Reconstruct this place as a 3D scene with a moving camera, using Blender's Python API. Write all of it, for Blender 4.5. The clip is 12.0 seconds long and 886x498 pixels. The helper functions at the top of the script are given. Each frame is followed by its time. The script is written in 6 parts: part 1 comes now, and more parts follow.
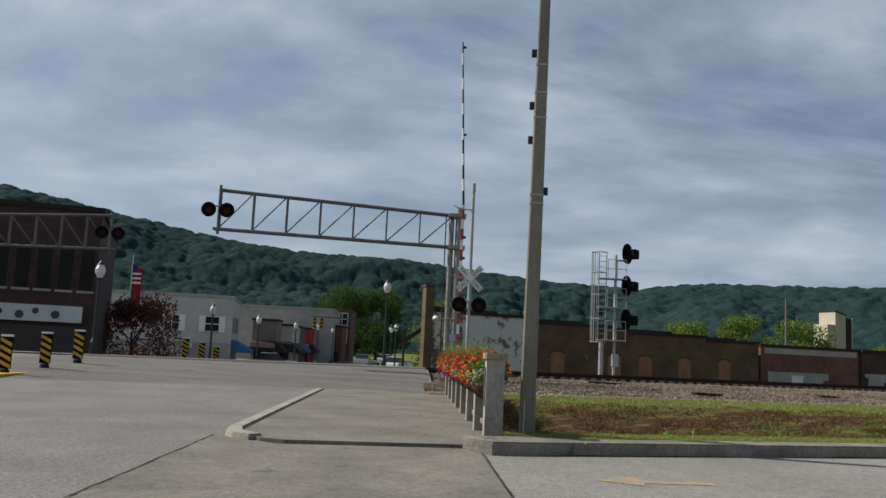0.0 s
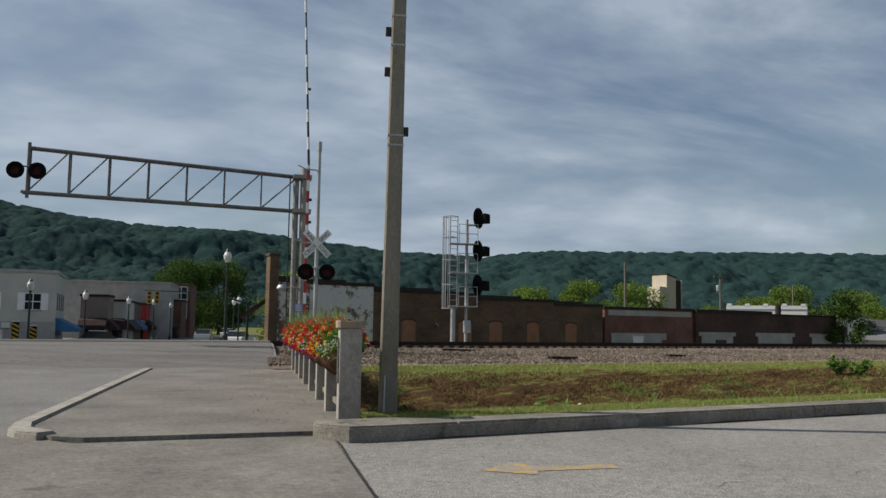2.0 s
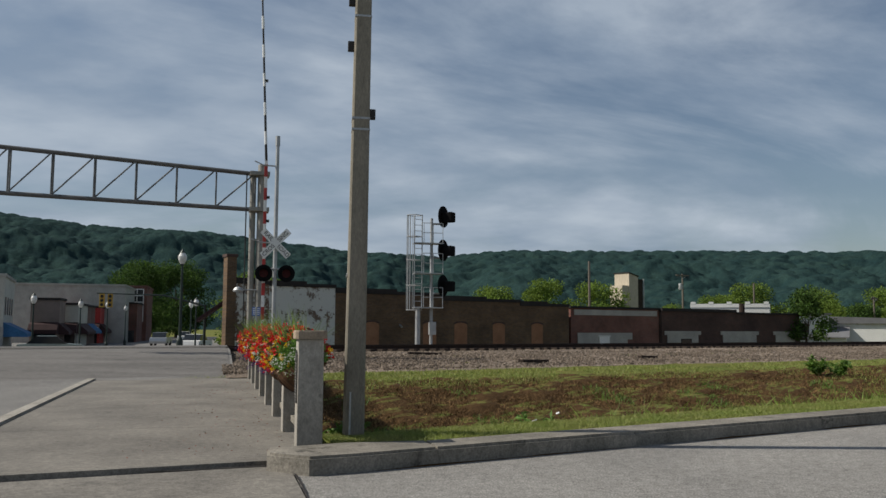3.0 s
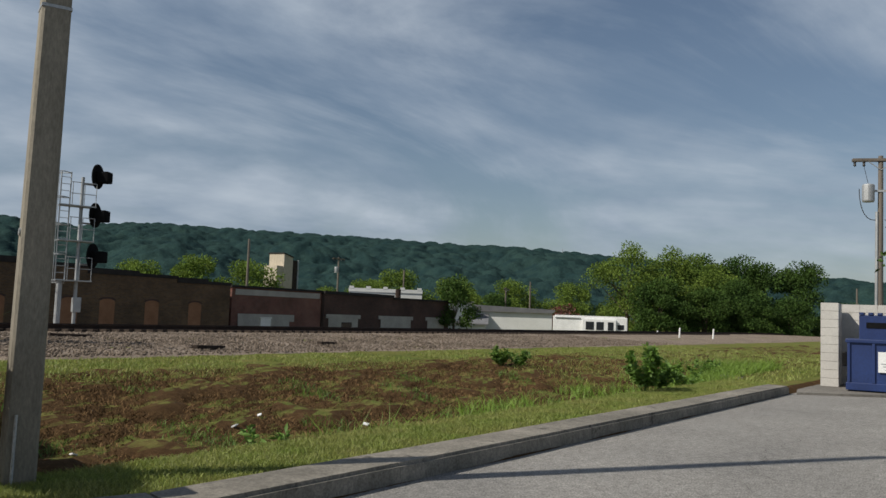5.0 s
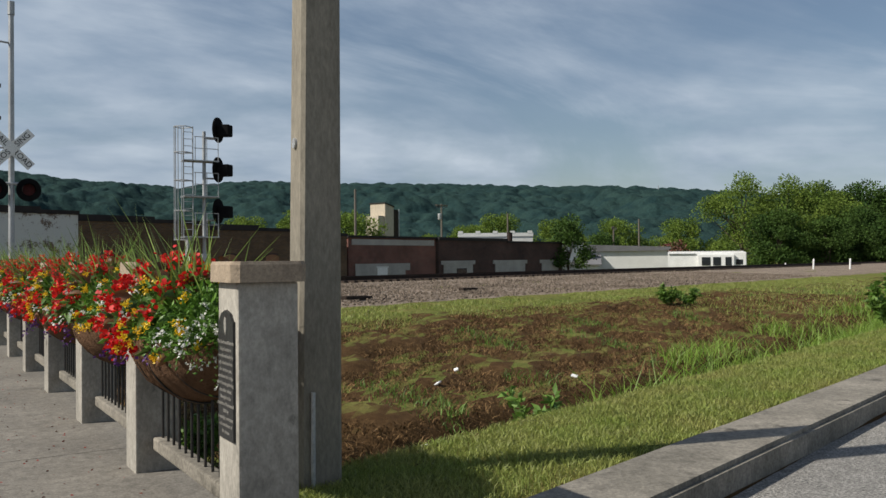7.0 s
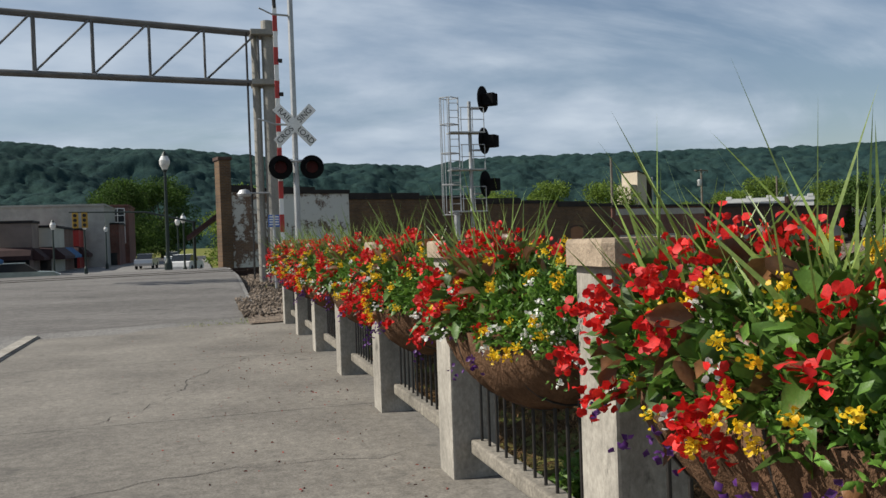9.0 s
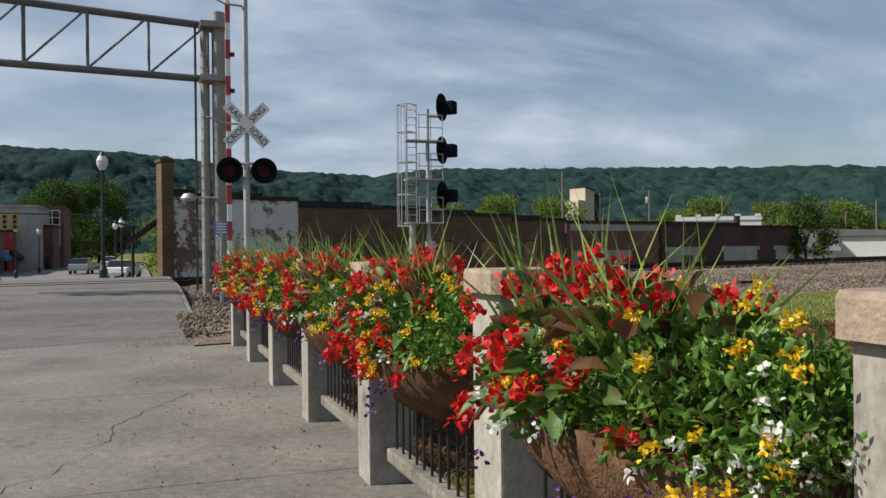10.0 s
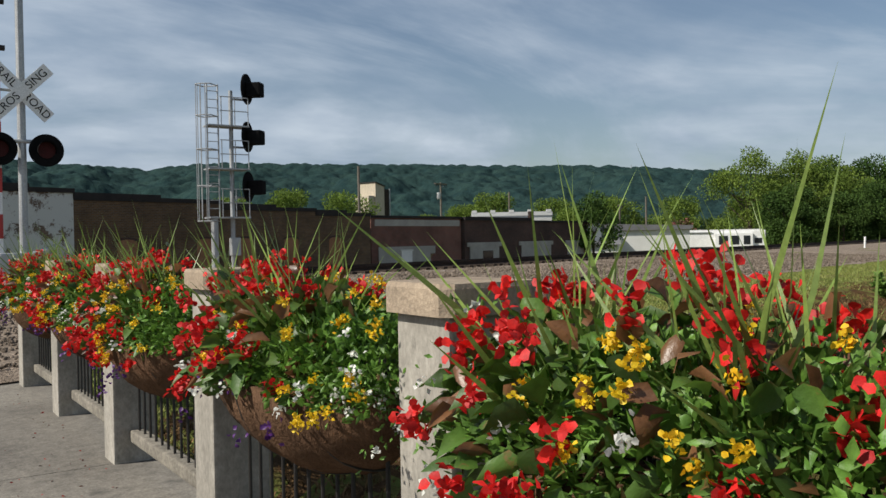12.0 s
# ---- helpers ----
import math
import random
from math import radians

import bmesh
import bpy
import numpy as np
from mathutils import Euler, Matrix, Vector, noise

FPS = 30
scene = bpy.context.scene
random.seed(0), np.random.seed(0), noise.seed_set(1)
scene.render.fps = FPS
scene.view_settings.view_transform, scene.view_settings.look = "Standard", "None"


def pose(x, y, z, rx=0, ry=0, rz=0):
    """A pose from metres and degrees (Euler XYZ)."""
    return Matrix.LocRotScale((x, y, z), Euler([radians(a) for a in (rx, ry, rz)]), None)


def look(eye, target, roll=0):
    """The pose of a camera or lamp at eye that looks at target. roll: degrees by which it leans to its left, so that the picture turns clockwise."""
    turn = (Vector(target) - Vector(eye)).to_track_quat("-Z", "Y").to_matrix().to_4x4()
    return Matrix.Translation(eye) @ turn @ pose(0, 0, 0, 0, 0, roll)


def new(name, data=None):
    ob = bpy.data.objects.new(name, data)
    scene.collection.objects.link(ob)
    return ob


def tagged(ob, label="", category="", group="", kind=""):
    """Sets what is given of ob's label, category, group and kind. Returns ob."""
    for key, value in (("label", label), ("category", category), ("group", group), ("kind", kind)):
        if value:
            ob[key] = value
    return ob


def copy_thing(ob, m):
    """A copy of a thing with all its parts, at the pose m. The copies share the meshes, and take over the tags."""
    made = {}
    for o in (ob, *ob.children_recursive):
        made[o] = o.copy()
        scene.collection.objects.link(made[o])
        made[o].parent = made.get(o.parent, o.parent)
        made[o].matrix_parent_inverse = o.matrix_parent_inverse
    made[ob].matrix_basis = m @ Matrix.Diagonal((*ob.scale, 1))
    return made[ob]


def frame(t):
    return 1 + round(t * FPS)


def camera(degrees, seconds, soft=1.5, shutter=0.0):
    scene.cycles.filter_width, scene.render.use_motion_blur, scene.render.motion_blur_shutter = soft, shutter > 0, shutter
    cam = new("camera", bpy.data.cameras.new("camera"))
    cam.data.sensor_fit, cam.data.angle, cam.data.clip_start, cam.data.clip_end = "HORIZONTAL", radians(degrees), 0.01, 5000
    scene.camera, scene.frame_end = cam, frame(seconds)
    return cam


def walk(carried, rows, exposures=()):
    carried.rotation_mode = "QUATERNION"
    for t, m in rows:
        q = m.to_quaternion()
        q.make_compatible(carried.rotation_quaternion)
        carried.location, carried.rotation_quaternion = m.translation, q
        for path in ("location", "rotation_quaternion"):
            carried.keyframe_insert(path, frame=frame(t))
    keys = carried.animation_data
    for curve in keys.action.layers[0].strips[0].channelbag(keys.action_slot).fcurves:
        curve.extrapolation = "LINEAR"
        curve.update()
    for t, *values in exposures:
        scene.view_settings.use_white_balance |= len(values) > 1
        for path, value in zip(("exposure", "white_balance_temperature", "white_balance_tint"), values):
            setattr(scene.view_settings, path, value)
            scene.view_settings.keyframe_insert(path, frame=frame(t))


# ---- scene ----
cam = camera(54.95, 12.0)
PATH = [
    (0.0, -1.057, -12.291, 1.213, -1.91, 6.91, 2.71),
    (0.3, -1.059, -12.059, 1.200, -2.67, 6.85, 2.25),
    (0.5, -1.059, -11.900, 1.197, -6.32, 5.66, 1.84),
    (0.7, -1.041, -11.734, 1.203, -11.69, 3.35, 1.57),
    (1.0, -1.007, -11.468, 1.215, -17.03, 3.95, 1.45),
    (1.3, -1.008, -11.179, 1.195, -16.73, 4.94, 1.29),
    (1.5, -1.008, -10.970, 1.181, -14.58, 6.01, 1.24),
    (1.8, -0.986, -10.630, 1.176, -12.47, 6.30, 1.12),
    (2.0, -0.954, -10.390, 1.176, -12.32, 5.24, 0.88),
    (2.5, -0.862, -9.759, 1.218, -12.33, 5.10, 0.27),
    (4.3, -0.750, -7.200, 1.360, -32.30, 7.05, 2.72),
    (4.5, -0.750, -6.904, 1.364, -35.00, 7.04, 2.80),
    (5.0, -0.767, -6.179, 1.368, -38.28, 4.42, 2.09),
    (5.2, -0.775, -5.904, 1.374, -40.75, 3.60, 1.28),
    (5.5, -0.796, -5.512, 1.380, -41.88, 1.61, 0.54),
    (6.0, -0.888, -4.907, 1.343, -41.24, 1.43, 0.04),
    (6.2, -0.937, -4.669, 1.313, -37.82, 1.42, -0.18),
    (6.5, -1.006, -4.298, 1.269, -35.17, 1.22, 0.08),
    (7.0, -1.099, -3.638, 1.239, -32.18, 0.67, -0.47),
    (7.2, -1.150, -3.381, 1.240, -31.80, 0.74, -0.68),
    (7.5, -1.218, -2.996, 1.243, -26.84, 0.73, -1.08),
    (7.7, -1.235, -2.730, 1.245, -26.70, 0.45, -1.21),
    (9.3, -1.172, -0.394, 1.270, -14.80, -0.95, -2.03),
    (9.5, -1.169, -0.100, 1.278, -15.20, -1.02, -2.05),
    (10.0, -1.156, 0.619, 1.320, -19.60, -0.17, -0.61),
    (10.2, -1.131, 0.903, 1.373, -23.61, 0.63, -0.52),
    (10.5, -1.101, 1.328, 1.384, -26.89, 0.78, -1.02),
    (10.7, -1.103, 1.612, 1.364, -29.34, 3.19, -1.53),
    (11.0, -1.118, 2.040, 1.340, -31.03, 3.69, -2.07),
    (11.2, -1.141, 2.324, 1.337, -32.10, 3.50, -2.13),
    (11.5, -1.165, 2.739, 1.355, -34.06, 0.26, -1.60),
    (12.0, -1.208, 3.394, 1.350, -34.13, -0.64, -1.02),
]


def carried(x, y, z, yaw, pitch, roll):
    return pose(x, y, z, 0, 0, yaw) @ pose(0, 0, 0, 90 + pitch) @ pose(0, 0, 0, 0, 0, roll)


EXPOSURES = [(0.0, 0.02), (2.5, -0.07), (4.5, -0.18), (5.5, -0.04), (7.0, 0.1), (9.5, 0.24), (11.0, 0.17), (12.0, 0.16)]
walk(cam, [(row[0], carried(*row[1:])) for row in PATH], EXPOSURES)

# ---- sky, sun, exposure ----
SUN_AZIMUTH, SUN_ELEVATION = -75.0, 40.0
world = bpy.data.worlds.new("sky")
scene.world = world
world.use_nodes = True
wn, wl = world.node_tree.nodes, world.node_tree.links
wn.clear()
w_out = wn.new("ShaderNodeOutputWorld")
w_bg = wn.new("ShaderNodeBackground")
w_bg.inputs["Strength"].default_value = 0.076
w_sky = wn.new("ShaderNodeTexSky")
w_sky.sky_type = "NISHITA"
w_sky.sun_disc = False
w_sky.sun_elevation, w_sky.sun_rotation = radians(SUN_ELEVATION), radians(SUN_AZIMUTH)
w_geo = wn.new("ShaderNodeTexCoord")
w_sep = wn.new("ShaderNodeSeparateXYZ")
wl.new(w_geo.outputs["Generated"], w_sep.inputs[0])


def w_math(op, a, b=None):
    n = wn.new("ShaderNodeMath")
    n.operation = op
    for i, v in enumerate((a, b)):
        if v is None:
            continue
        if isinstance(v, (int, float)):
            n.inputs[i].default_value = v
        else:
            wl.new(v, n.inputs[i])
    return n.outputs[0]


w_up = w_math("ADD", w_math("MAXIMUM", w_sep.outputs["Z"], 0.0), 0.2)
w_com = wn.new("ShaderNodeCombineXYZ")
wl.new(w_math("DIVIDE", w_sep.outputs["X"], w_up), w_com.inputs[0])
wl.new(w_math("DIVIDE", w_sep.outputs["Y"], w_up), w_com.inputs[1])
w_map = wn.new("ShaderNodeMapping")
w_map.inputs["Rotation"].default_value = (0, 0, radians(24))
w_map.inputs["Scale"].default_value = (0.9, 1.15, 1)
w_map.inputs["Location"].default_value = (3.3, 1.2, 0)
wl.new(w_com.outputs[0], w_map.inputs["Vector"])
w_n1 = wn.new("ShaderNodeTexNoise")
w_n1.inputs["Scale"].default_value, w_n1.inputs["Detail"].default_value = 0.62, 9
w_n1.inputs["Roughness"].default_value, w_n1.inputs["Distortion"].default_value = 0.62, 0.9
wl.new(w_map.outputs[0], w_n1.inputs["Vector"])
w_n2 = wn.new("ShaderNodeTexNoise")
w_n2.inputs["Scale"].default_value, w_n2.inputs["Detail"].default_value = 2.1, 6
wl.new(w_map.outputs[0], w_n2.inputs["Vector"])
w_ramp = wn.new("ShaderNodeValToRGB")
w_ramp.color_ramp.elements[0].position, w_ramp.color_ramp.elements[1].position = 0.36, 0.56
w_sum = w_math("ADD", w_math("MULTIPLY", w_n1.outputs["Fac"], 0.85), w_math("MULTIPLY", w_n2.outputs["Fac"], 0.15))
# thinner cloud towards the east
wl.new(w_math("ADD", w_sum, w_math("MULTIPLY", w_sep.outputs["X"], -0.09)), w_ramp.inputs[0])
w_shade = wn.new("ShaderNodeValToRGB")
w_shade.color_ramp.elements[0].position, w_shade.color_ramp.elements[1].position = 0.35, 0.7
w_shade.color_ramp.elements[0].color, w_shade.color_ramp.elements[1].color = (3.5, 4.5, 5.9, 1), (6.6, 7.5, 8.6, 1)
wl.new(w_n2.outputs["Fac"], w_shade.inputs[0])
w_mix = wn.new("ShaderNodeMix")
w_mix.data_type = "RGBA"
w_fac = w_math("ADD", w_math("MULTIPLY", w_ramp.outputs[0], 0.80), 0.07)
w_high = wn.new("ShaderNodeMapRange")
w_high.inputs["From Min"].default_value, w_high.inputs["From Max"].default_value = 0.42, 0.8
w_high.inputs["To Min"].default_value, w_high.inputs["To Max"].default_value = 1.0, 0.25
wl.new(w_sep.outputs["Z"], w_high.inputs["Value"])
wl.new(w_math("MULTIPLY", w_fac, w_high.outputs[0]), w_mix.inputs["Factor"])
wl.new(w_sky.outputs[0], w_mix.inputs["A"])
wl.new(w_shade.outputs[0], w_mix.inputs["B"])
wl.new(w_mix.outputs["Result"], w_bg.inputs["Color"])
wl.new(w_bg.outputs[0], w_out.inputs["Surface"])

sun_data = bpy.data.lights.new("sun", "SUN")
sun_data.energy, sun_data.angle, sun_data.color = 5.0, radians(0.6), (1.0, 0.945, 0.85)
sun = new("sun", sun_data)
sa, se = radians(SUN_AZIMUTH), radians(SUN_ELEVATION)
sun.matrix_world = look((math.sin(sa) * math.cos(se) * 60, math.cos(sa) * math.cos(se) * 60, math.sin(se) * 60), (0, 0, 0))

# ---- materials ----


def mat(name, c1, c2=None, scale=6.0, rough=0.85, metal=0.0, bump=0.3, bscale=60.0, c3=None, spots=0.0, stretch=(1, 1, 1), island=0.0, trans=0.0, dist=0.01, grain=0.28, mid=0.0):
    """Two colours mixed by broad noise, fine grain over it, an optional third colour in stains, bump from the grain."""
    m = bpy.data.materials.new(name)
    m.use_nodes = True
    n, l = m.node_tree.nodes, m.node_tree.links
    b = n["Principled BSDF"]
    b.inputs["Roughness"].default_value, b.inputs["Metallic"].default_value = rough, metal
    b.inputs["Specular IOR Level"].default_value = 0.5 if rough < 0.7 else 0.3 if rough < 0.95 else 0.05
    tc = n.new("ShaderNodeNewGeometry")
    mp = n.new("ShaderNodeMapping")
    mp.inputs["Scale"].default_value = stretch
    l.new(tc.outputs["Position"], mp.inputs["Vector"])

    def noise_of(s, detail=5.0, r=0.6):
        t = n.new("ShaderNodeTexNoise")
        t.inputs["Scale"].default_value, t.inputs["Detail"].default_value, t.inputs["Roughness"].default_value = s, detail, r
        l.new(mp.outputs[0], t.inputs["Vector"])
        return t.outputs["Fac"]

    def ramp(src, p0, p1, a, bb):
        r = n.new("ShaderNodeValToRGB")
        r.color_ramp.elements[0].position, r.color_ramp.elements[1].position = p0, p1
        r.color_ramp.elements[0].color, r.color_ramp.elements[1].color = (*a, 1), (*bb, 1)
        l.new(src, r.inputs[0])
        return r.outputs[0]

    def mix(fac, a, bb, kind="MIX"):
        x = n.new("ShaderNodeMix")
        x.data_type, x.blend_type = "RGBA", kind
        for v, sock in ((fac, "Factor"), (a, "A"), (bb, "B")):
            if isinstance(v, float):
                x.inputs[sock].default_value = v
            else:
                l.new(v, x.inputs[sock])
        return x.outputs["Result"]

    c2 = c2 or tuple(v * 0.72 for v in c1)
    col = ramp(noise_of(scale), 0.35, 0.65, c1, c2)
    fine = noise_of(bscale, 3.0, 0.7)
    col = mix(1.0, col, ramp(fine, 0.25, 0.75, (1 - grain,) * 3, (1 + grain * 0.8,) * 3), "MULTIPLY")
    if mid:
        col = mix(1.0, col, ramp(noise_of(bscale * 0.23, 4.0, 0.75), 0.3, 0.7, (1 - mid,) * 3, (1 + mid,) * 3), "MULTIPLY")
    if c3:
        r = n.new("ShaderNodeValToRGB")
        r.color_ramp.elements[0].position, r.color_ramp.elements[1].position = 0.62 - spots, 0.72 - spots
        l.new(noise_of(scale * 2.7, 6.0, 0.65), r.inputs[0])
        flat = n.new("ShaderNodeRGB")
        flat.outputs[0].default_value = (*c3, 1)
        col = mix(r.outputs[0], col, flat.outputs[0])
    if island:
        v = n.new("ShaderNodeMath")
        v.operation = "MULTIPLY_ADD"
        v.inputs[1].default_value, v.inputs[2].default_value = 2 * island, 1 - island
        l.new(tc.outputs["Random Per Island"], v.inputs[0])
        cm = n.new("ShaderNodeCombineColor")
        for i in range(3):
            l.new(v.outputs[0], cm.inputs[i])
        col = mix(1.0, col, cm.outputs[0], "MULTIPLY")
    l.new(col, b.inputs["Base Color"])
    if bump:
        bp = n.new("ShaderNodeBump")
        bp.inputs["Strength"].default_value, bp.inputs["Distance"].default_value = bump, dist
        l.new(fine, bp.inputs["Height"])
        l.new(bp.outputs[0], b.inputs["Normal"])
    if trans:
        tr = n.new("ShaderNodeBsdfTranslucent")
        ms = n.new("ShaderNodeMixShader")
        ms.inputs[0].default_value = trans
        l.new(col, tr.inputs["Color"])
        l.new(b.outputs[0], ms.inputs[1])
        l.new(tr.outputs[0], ms.inputs[2])
        l.new(ms.outputs[0], n["Material Output"].inputs["Surface"])
    return m


def brick_mat(name, a, b, mortar, flake=None, flake_at=0.5, angle=0.0, worn=0.0):
    """Running-bond brick by the wall's own metres, with weathering; flake: a coat of paint that has come off in part."""
    m = bpy.data.materials.new(name)
    m.use_nodes = True
    n, l = m.node_tree.nodes, m.node_tree.links
    p = n["Principled BSDF"]
    p.inputs["Roughness"].default_value = 0.9
    g = n.new("ShaderNodeTexCoord")
    mp = n.new("ShaderNodeMapping")
    mp.inputs["Rotation"].default_value = (radians(-90), 0, 0)
    l.new(g.outputs["Object"], mp.inputs["Vector"])
    t = n.new("ShaderNodeTexBrick")
    t.inputs["Scale"].default_value, t.inputs["Mortar Size"].default_value = 1.0, 0.012
    t.inputs["Brick Width"].default_value, t.inputs["Row Height"].default_value = 0.22, 0.075
    t.inputs["Color1"].default_value, t.inputs["Color2"].default_value, t.inputs["Mortar"].default_value = (*a, 1), (*b, 1), (*mortar, 1)
    l.new(mp.outputs[0], t.inputs["Vector"])
    ns = n.new("ShaderNodeTexNoise")
    ns.inputs["Scale"].default_value, ns.inputs["Detail"].default_value = 0.55, 9
    ns.inputs["Roughness"].default_value = 0.68
    l.new(g.outputs["Object"], ns.inputs["Vector"])
    r = n.new("ShaderNodeValToRGB")
    r.color_ramp.elements[0].position, r.color_ramp.elements[1].position = 0.3, 0.7
    r.color_ramp.elements[0].color, r.color_ramp.elements[1].color = (0.5, 0.48, 0.46, 1), (1.3, 1.25, 1.2, 1)
    l.new(ns.outputs["Fac"], r.inputs[0])
    x = n.new("ShaderNodeMix")
    x.data_type, x.blend_type = "RGBA", "MULTIPLY"
    x.inputs["Factor"].default_value = 1.0
    l.new(t.outputs["Color"], x.inputs["A"])
    l.new(r.outputs[0], x.inputs["B"])
    col = x.outputs["Result"]
    if flake:
        nf = n.new("ShaderNodeTexNoise")
        nf.inputs["Scale"].default_value, nf.inputs["Detail"].default_value, nf.inputs["Roughness"].default_value = 1.1, 12, 0.78
        l.new(g.outputs["Object"], nf.inputs["Vector"])
        rf = n.new("ShaderNodeValToRGB")
        rf.color_ramp.elements[0].position, rf.color_ramp.elements[1].position = flake_at, flake_at + 0.03
        l.new(nf.outputs["Fac"], rf.inputs[0])
        y = n.new("ShaderNodeMix")
        y.data_type = "RGBA"
        l.new(rf.outputs[0], y.inputs["Factor"])
        y.inputs["A"].default_value = (*flake, 1)
        l.new(col, y.inputs["B"])
        col = y.outputs["Result"]
    l.new(col, p.inputs["Base Color"])
    bp = n.new("ShaderNodeBump")
    bp.inputs["Strength"].default_value, bp.inputs["Distance"].default_value = 0.6, 0.01
    l.new(t.outputs["Fac"], bp.inputs["Height"])
    bp.invert = True
    l.new(bp.outputs[0], p.inputs["Normal"])
    return m


def bank_mat():
    """Turf on the level, dry brown cuttings and soil where the ground is steep, broken up by noise."""
    m = mat("turf", (0.11, 0.145, 0.032), (0.19, 0.175, 0.055), 0.9, 0.95, 0, 0.8, 45.0, (0.2, 0.16, 0.08), -0.02, dist=0.04)
    n, l = m.node_tree.nodes, m.node_tree.links
    b = n["Principled BSDF"]
    turf = b.inputs["Base Color"].links[0].from_socket
    g = n.new("ShaderNodeNewGeometry")
    s = n.new("ShaderNodeSeparateXYZ")
    l.new(g.outputs["True Normal"], s.inputs[0])
    nz = n.new("ShaderNodeTexNoise")
    nz.inputs["Scale"].default_value, nz.inputs["Detail"].default_value = 1.3, 8
    nz.inputs["Roughness"].default_value = 0.7
    l.new(g.outputs["Position"], nz.inputs["Vector"])
    a = n.new("ShaderNodeMath")
    a.operation = "MULTIPLY_ADD"
    a.inputs[1].default_value = 0.06
    l.new(nz.outputs["Fac"], a.inputs[0])
    l.new(s.outputs["Z"], a.inputs[2])
    r = n.new("ShaderNodeValToRGB")
    r.color_ramp.elements[0].position, r.color_ramp.elements[1].position = 0.512, 0.526
    r.color_ramp.elements[0].color, r.color_ramp.elements[1].color = (1, 1, 1, 1), (0, 0, 0, 1)
    shift = n.new("ShaderNodeMath")
    shift.operation = "SUBTRACT"
    shift.inputs[1].default_value = 0.5
    l.new(a.outputs[0], shift.inputs[0])
    l.new(shift.outputs[0], r.inputs[0])
    soil = n.new("ShaderNodeValToRGB")
    e = soil.color_ramp.elements
    e[0].position, e[0].color, e[1].position, e[1].color = 0.3, (0.045, 0.026, 0.013, 1), 0.75, (0.17, 0.1, 0.048, 1)
    x2 = e.new(0.52)
    x2.color = (0.085, 0.05, 0.023, 1)
    nf = n.new("ShaderNodeTexNoise")
    nf.inputs["Scale"].default_value, nf.inputs["Detail"].default_value, nf.inputs["Roughness"].default_value = 5.0, 12, 0.8
    l.new(g.outputs["Position"], nf.inputs["Vector"])
    l.new(nf.outputs["Fac"], soil.inputs[0])
    x = n.new("ShaderNodeMix")
    x.data_type = "RGBA"
    l.new(r.outputs[0], x.inputs["Factor"])
    l.new(turf, x.inputs["A"])
    l.new(soil.outputs[0], x.inputs["B"])
    l.new(x.outputs["Result"], b.inputs["Base Color"])
    return m


M_TURF = bank_mat()
M_ASPHALT = mat("asphalt", (0.225, 0.216, 0.2), (0.165, 0.158, 0.148), 0.5, 0.9, 0, 0.7, 75.0, (0.10, 0.098, 0.096), -0.05, dist=0.01, grain=0.8, mid=0.4)
M_LOT = mat("lot_asphalt", (0.32, 0.303, 0.275), (0.25, 0.238, 0.218), 0.4, 0.9, 0, 1.0, 60.0, (0.12, 0.115, 0.11), -0.035, dist=0.012, grain=1.0, mid=0.3)
M_PATCH = mat("patch_asphalt", (0.125, 0.117, 0.108), (0.175, 0.165, 0.152), 0.6, 0.9, 0, 0.7, 60.0, (0.05, 0.048, 0.046), 0.01, stretch=(0.4, 1.8, 1), grain=0.6, mid=0.4)
M_CONC = mat("concrete", (0.215, 0.198, 0.17), (0.135, 0.124, 0.108), 0.7, 0.9, 0, 0.5, 60.0, (0.09, 0.084, 0.075), 0.0, dist=0.006, grain=0.42, mid=0.3)
M_KERB = mat("kerb_concrete", (0.265, 0.24, 0.2), (0.16, 0.146, 0.12), 1.3, 0.92, 0, 0.6, 45.0, (0.06, 0.055, 0.045), 0.035, grain=0.4, mid=0.3)
M_KERBTOP = mat("pale_kerb_concrete", (0.36, 0.335, 0.29), (0.26, 0.24, 0.205), 1.6, 0.92, 0, 0.5, 45.0, (0.13, 0.12, 0.1), -0.03, grain=0.35, mid=0.2)
M_POST = mat("post_concrete", (0.36, 0.335, 0.29), (0.25, 0.232, 0.2), 2.2, 0.9, 0, 0.4, 60.0, (0.085, 0.08, 0.068), -0.01, dist=0.005, grain=0.25, mid=0.22, stretch=(1, 1, 0.6))
M_CAP = mat("cap_concrete", (0.36, 0.285, 0.205), (0.25, 0.197, 0.145), 3.5, 0.92, 0, 0.5, 70.0, (0.11, 0.092, 0.075), -0.01, mid=0.2)
M_POLE = mat("pole_concrete", (0.25, 0.225, 0.178), (0.165, 0.148, 0.118), 1.0, 0.92, 0, 0.35, 60.0, (0.12, 0.11, 0.088), -0.02, (1, 1, 0.3), dist=0.004, mid=0.15)
M_BALLAST = mat("ballast", (0.235, 0.19, 0.15), (0.16, 0.128, 0.1), 0.5, 0.95, 0, 1.0, 22.0, (0.30, 0.27, 0.23), -0.02, grain=0.55, island=0.35, dist=0.05, mid=0.25)
M_RUST = mat("rail_steel", (0.05, 0.03, 0.022), (0.03, 0.02, 0.016), 3.0, 0.75, 0.3)
M_RAILTOP = mat("rail_head", (0.35, 0.33, 0.31), None, 3.0, 0.4, 0.9, 0.1)
M_TIE = mat("tie_wood", (0.065, 0.05, 0.04), (0.035, 0.028, 0.024), 3.0, 0.95, 0, 0.6, 30.0)
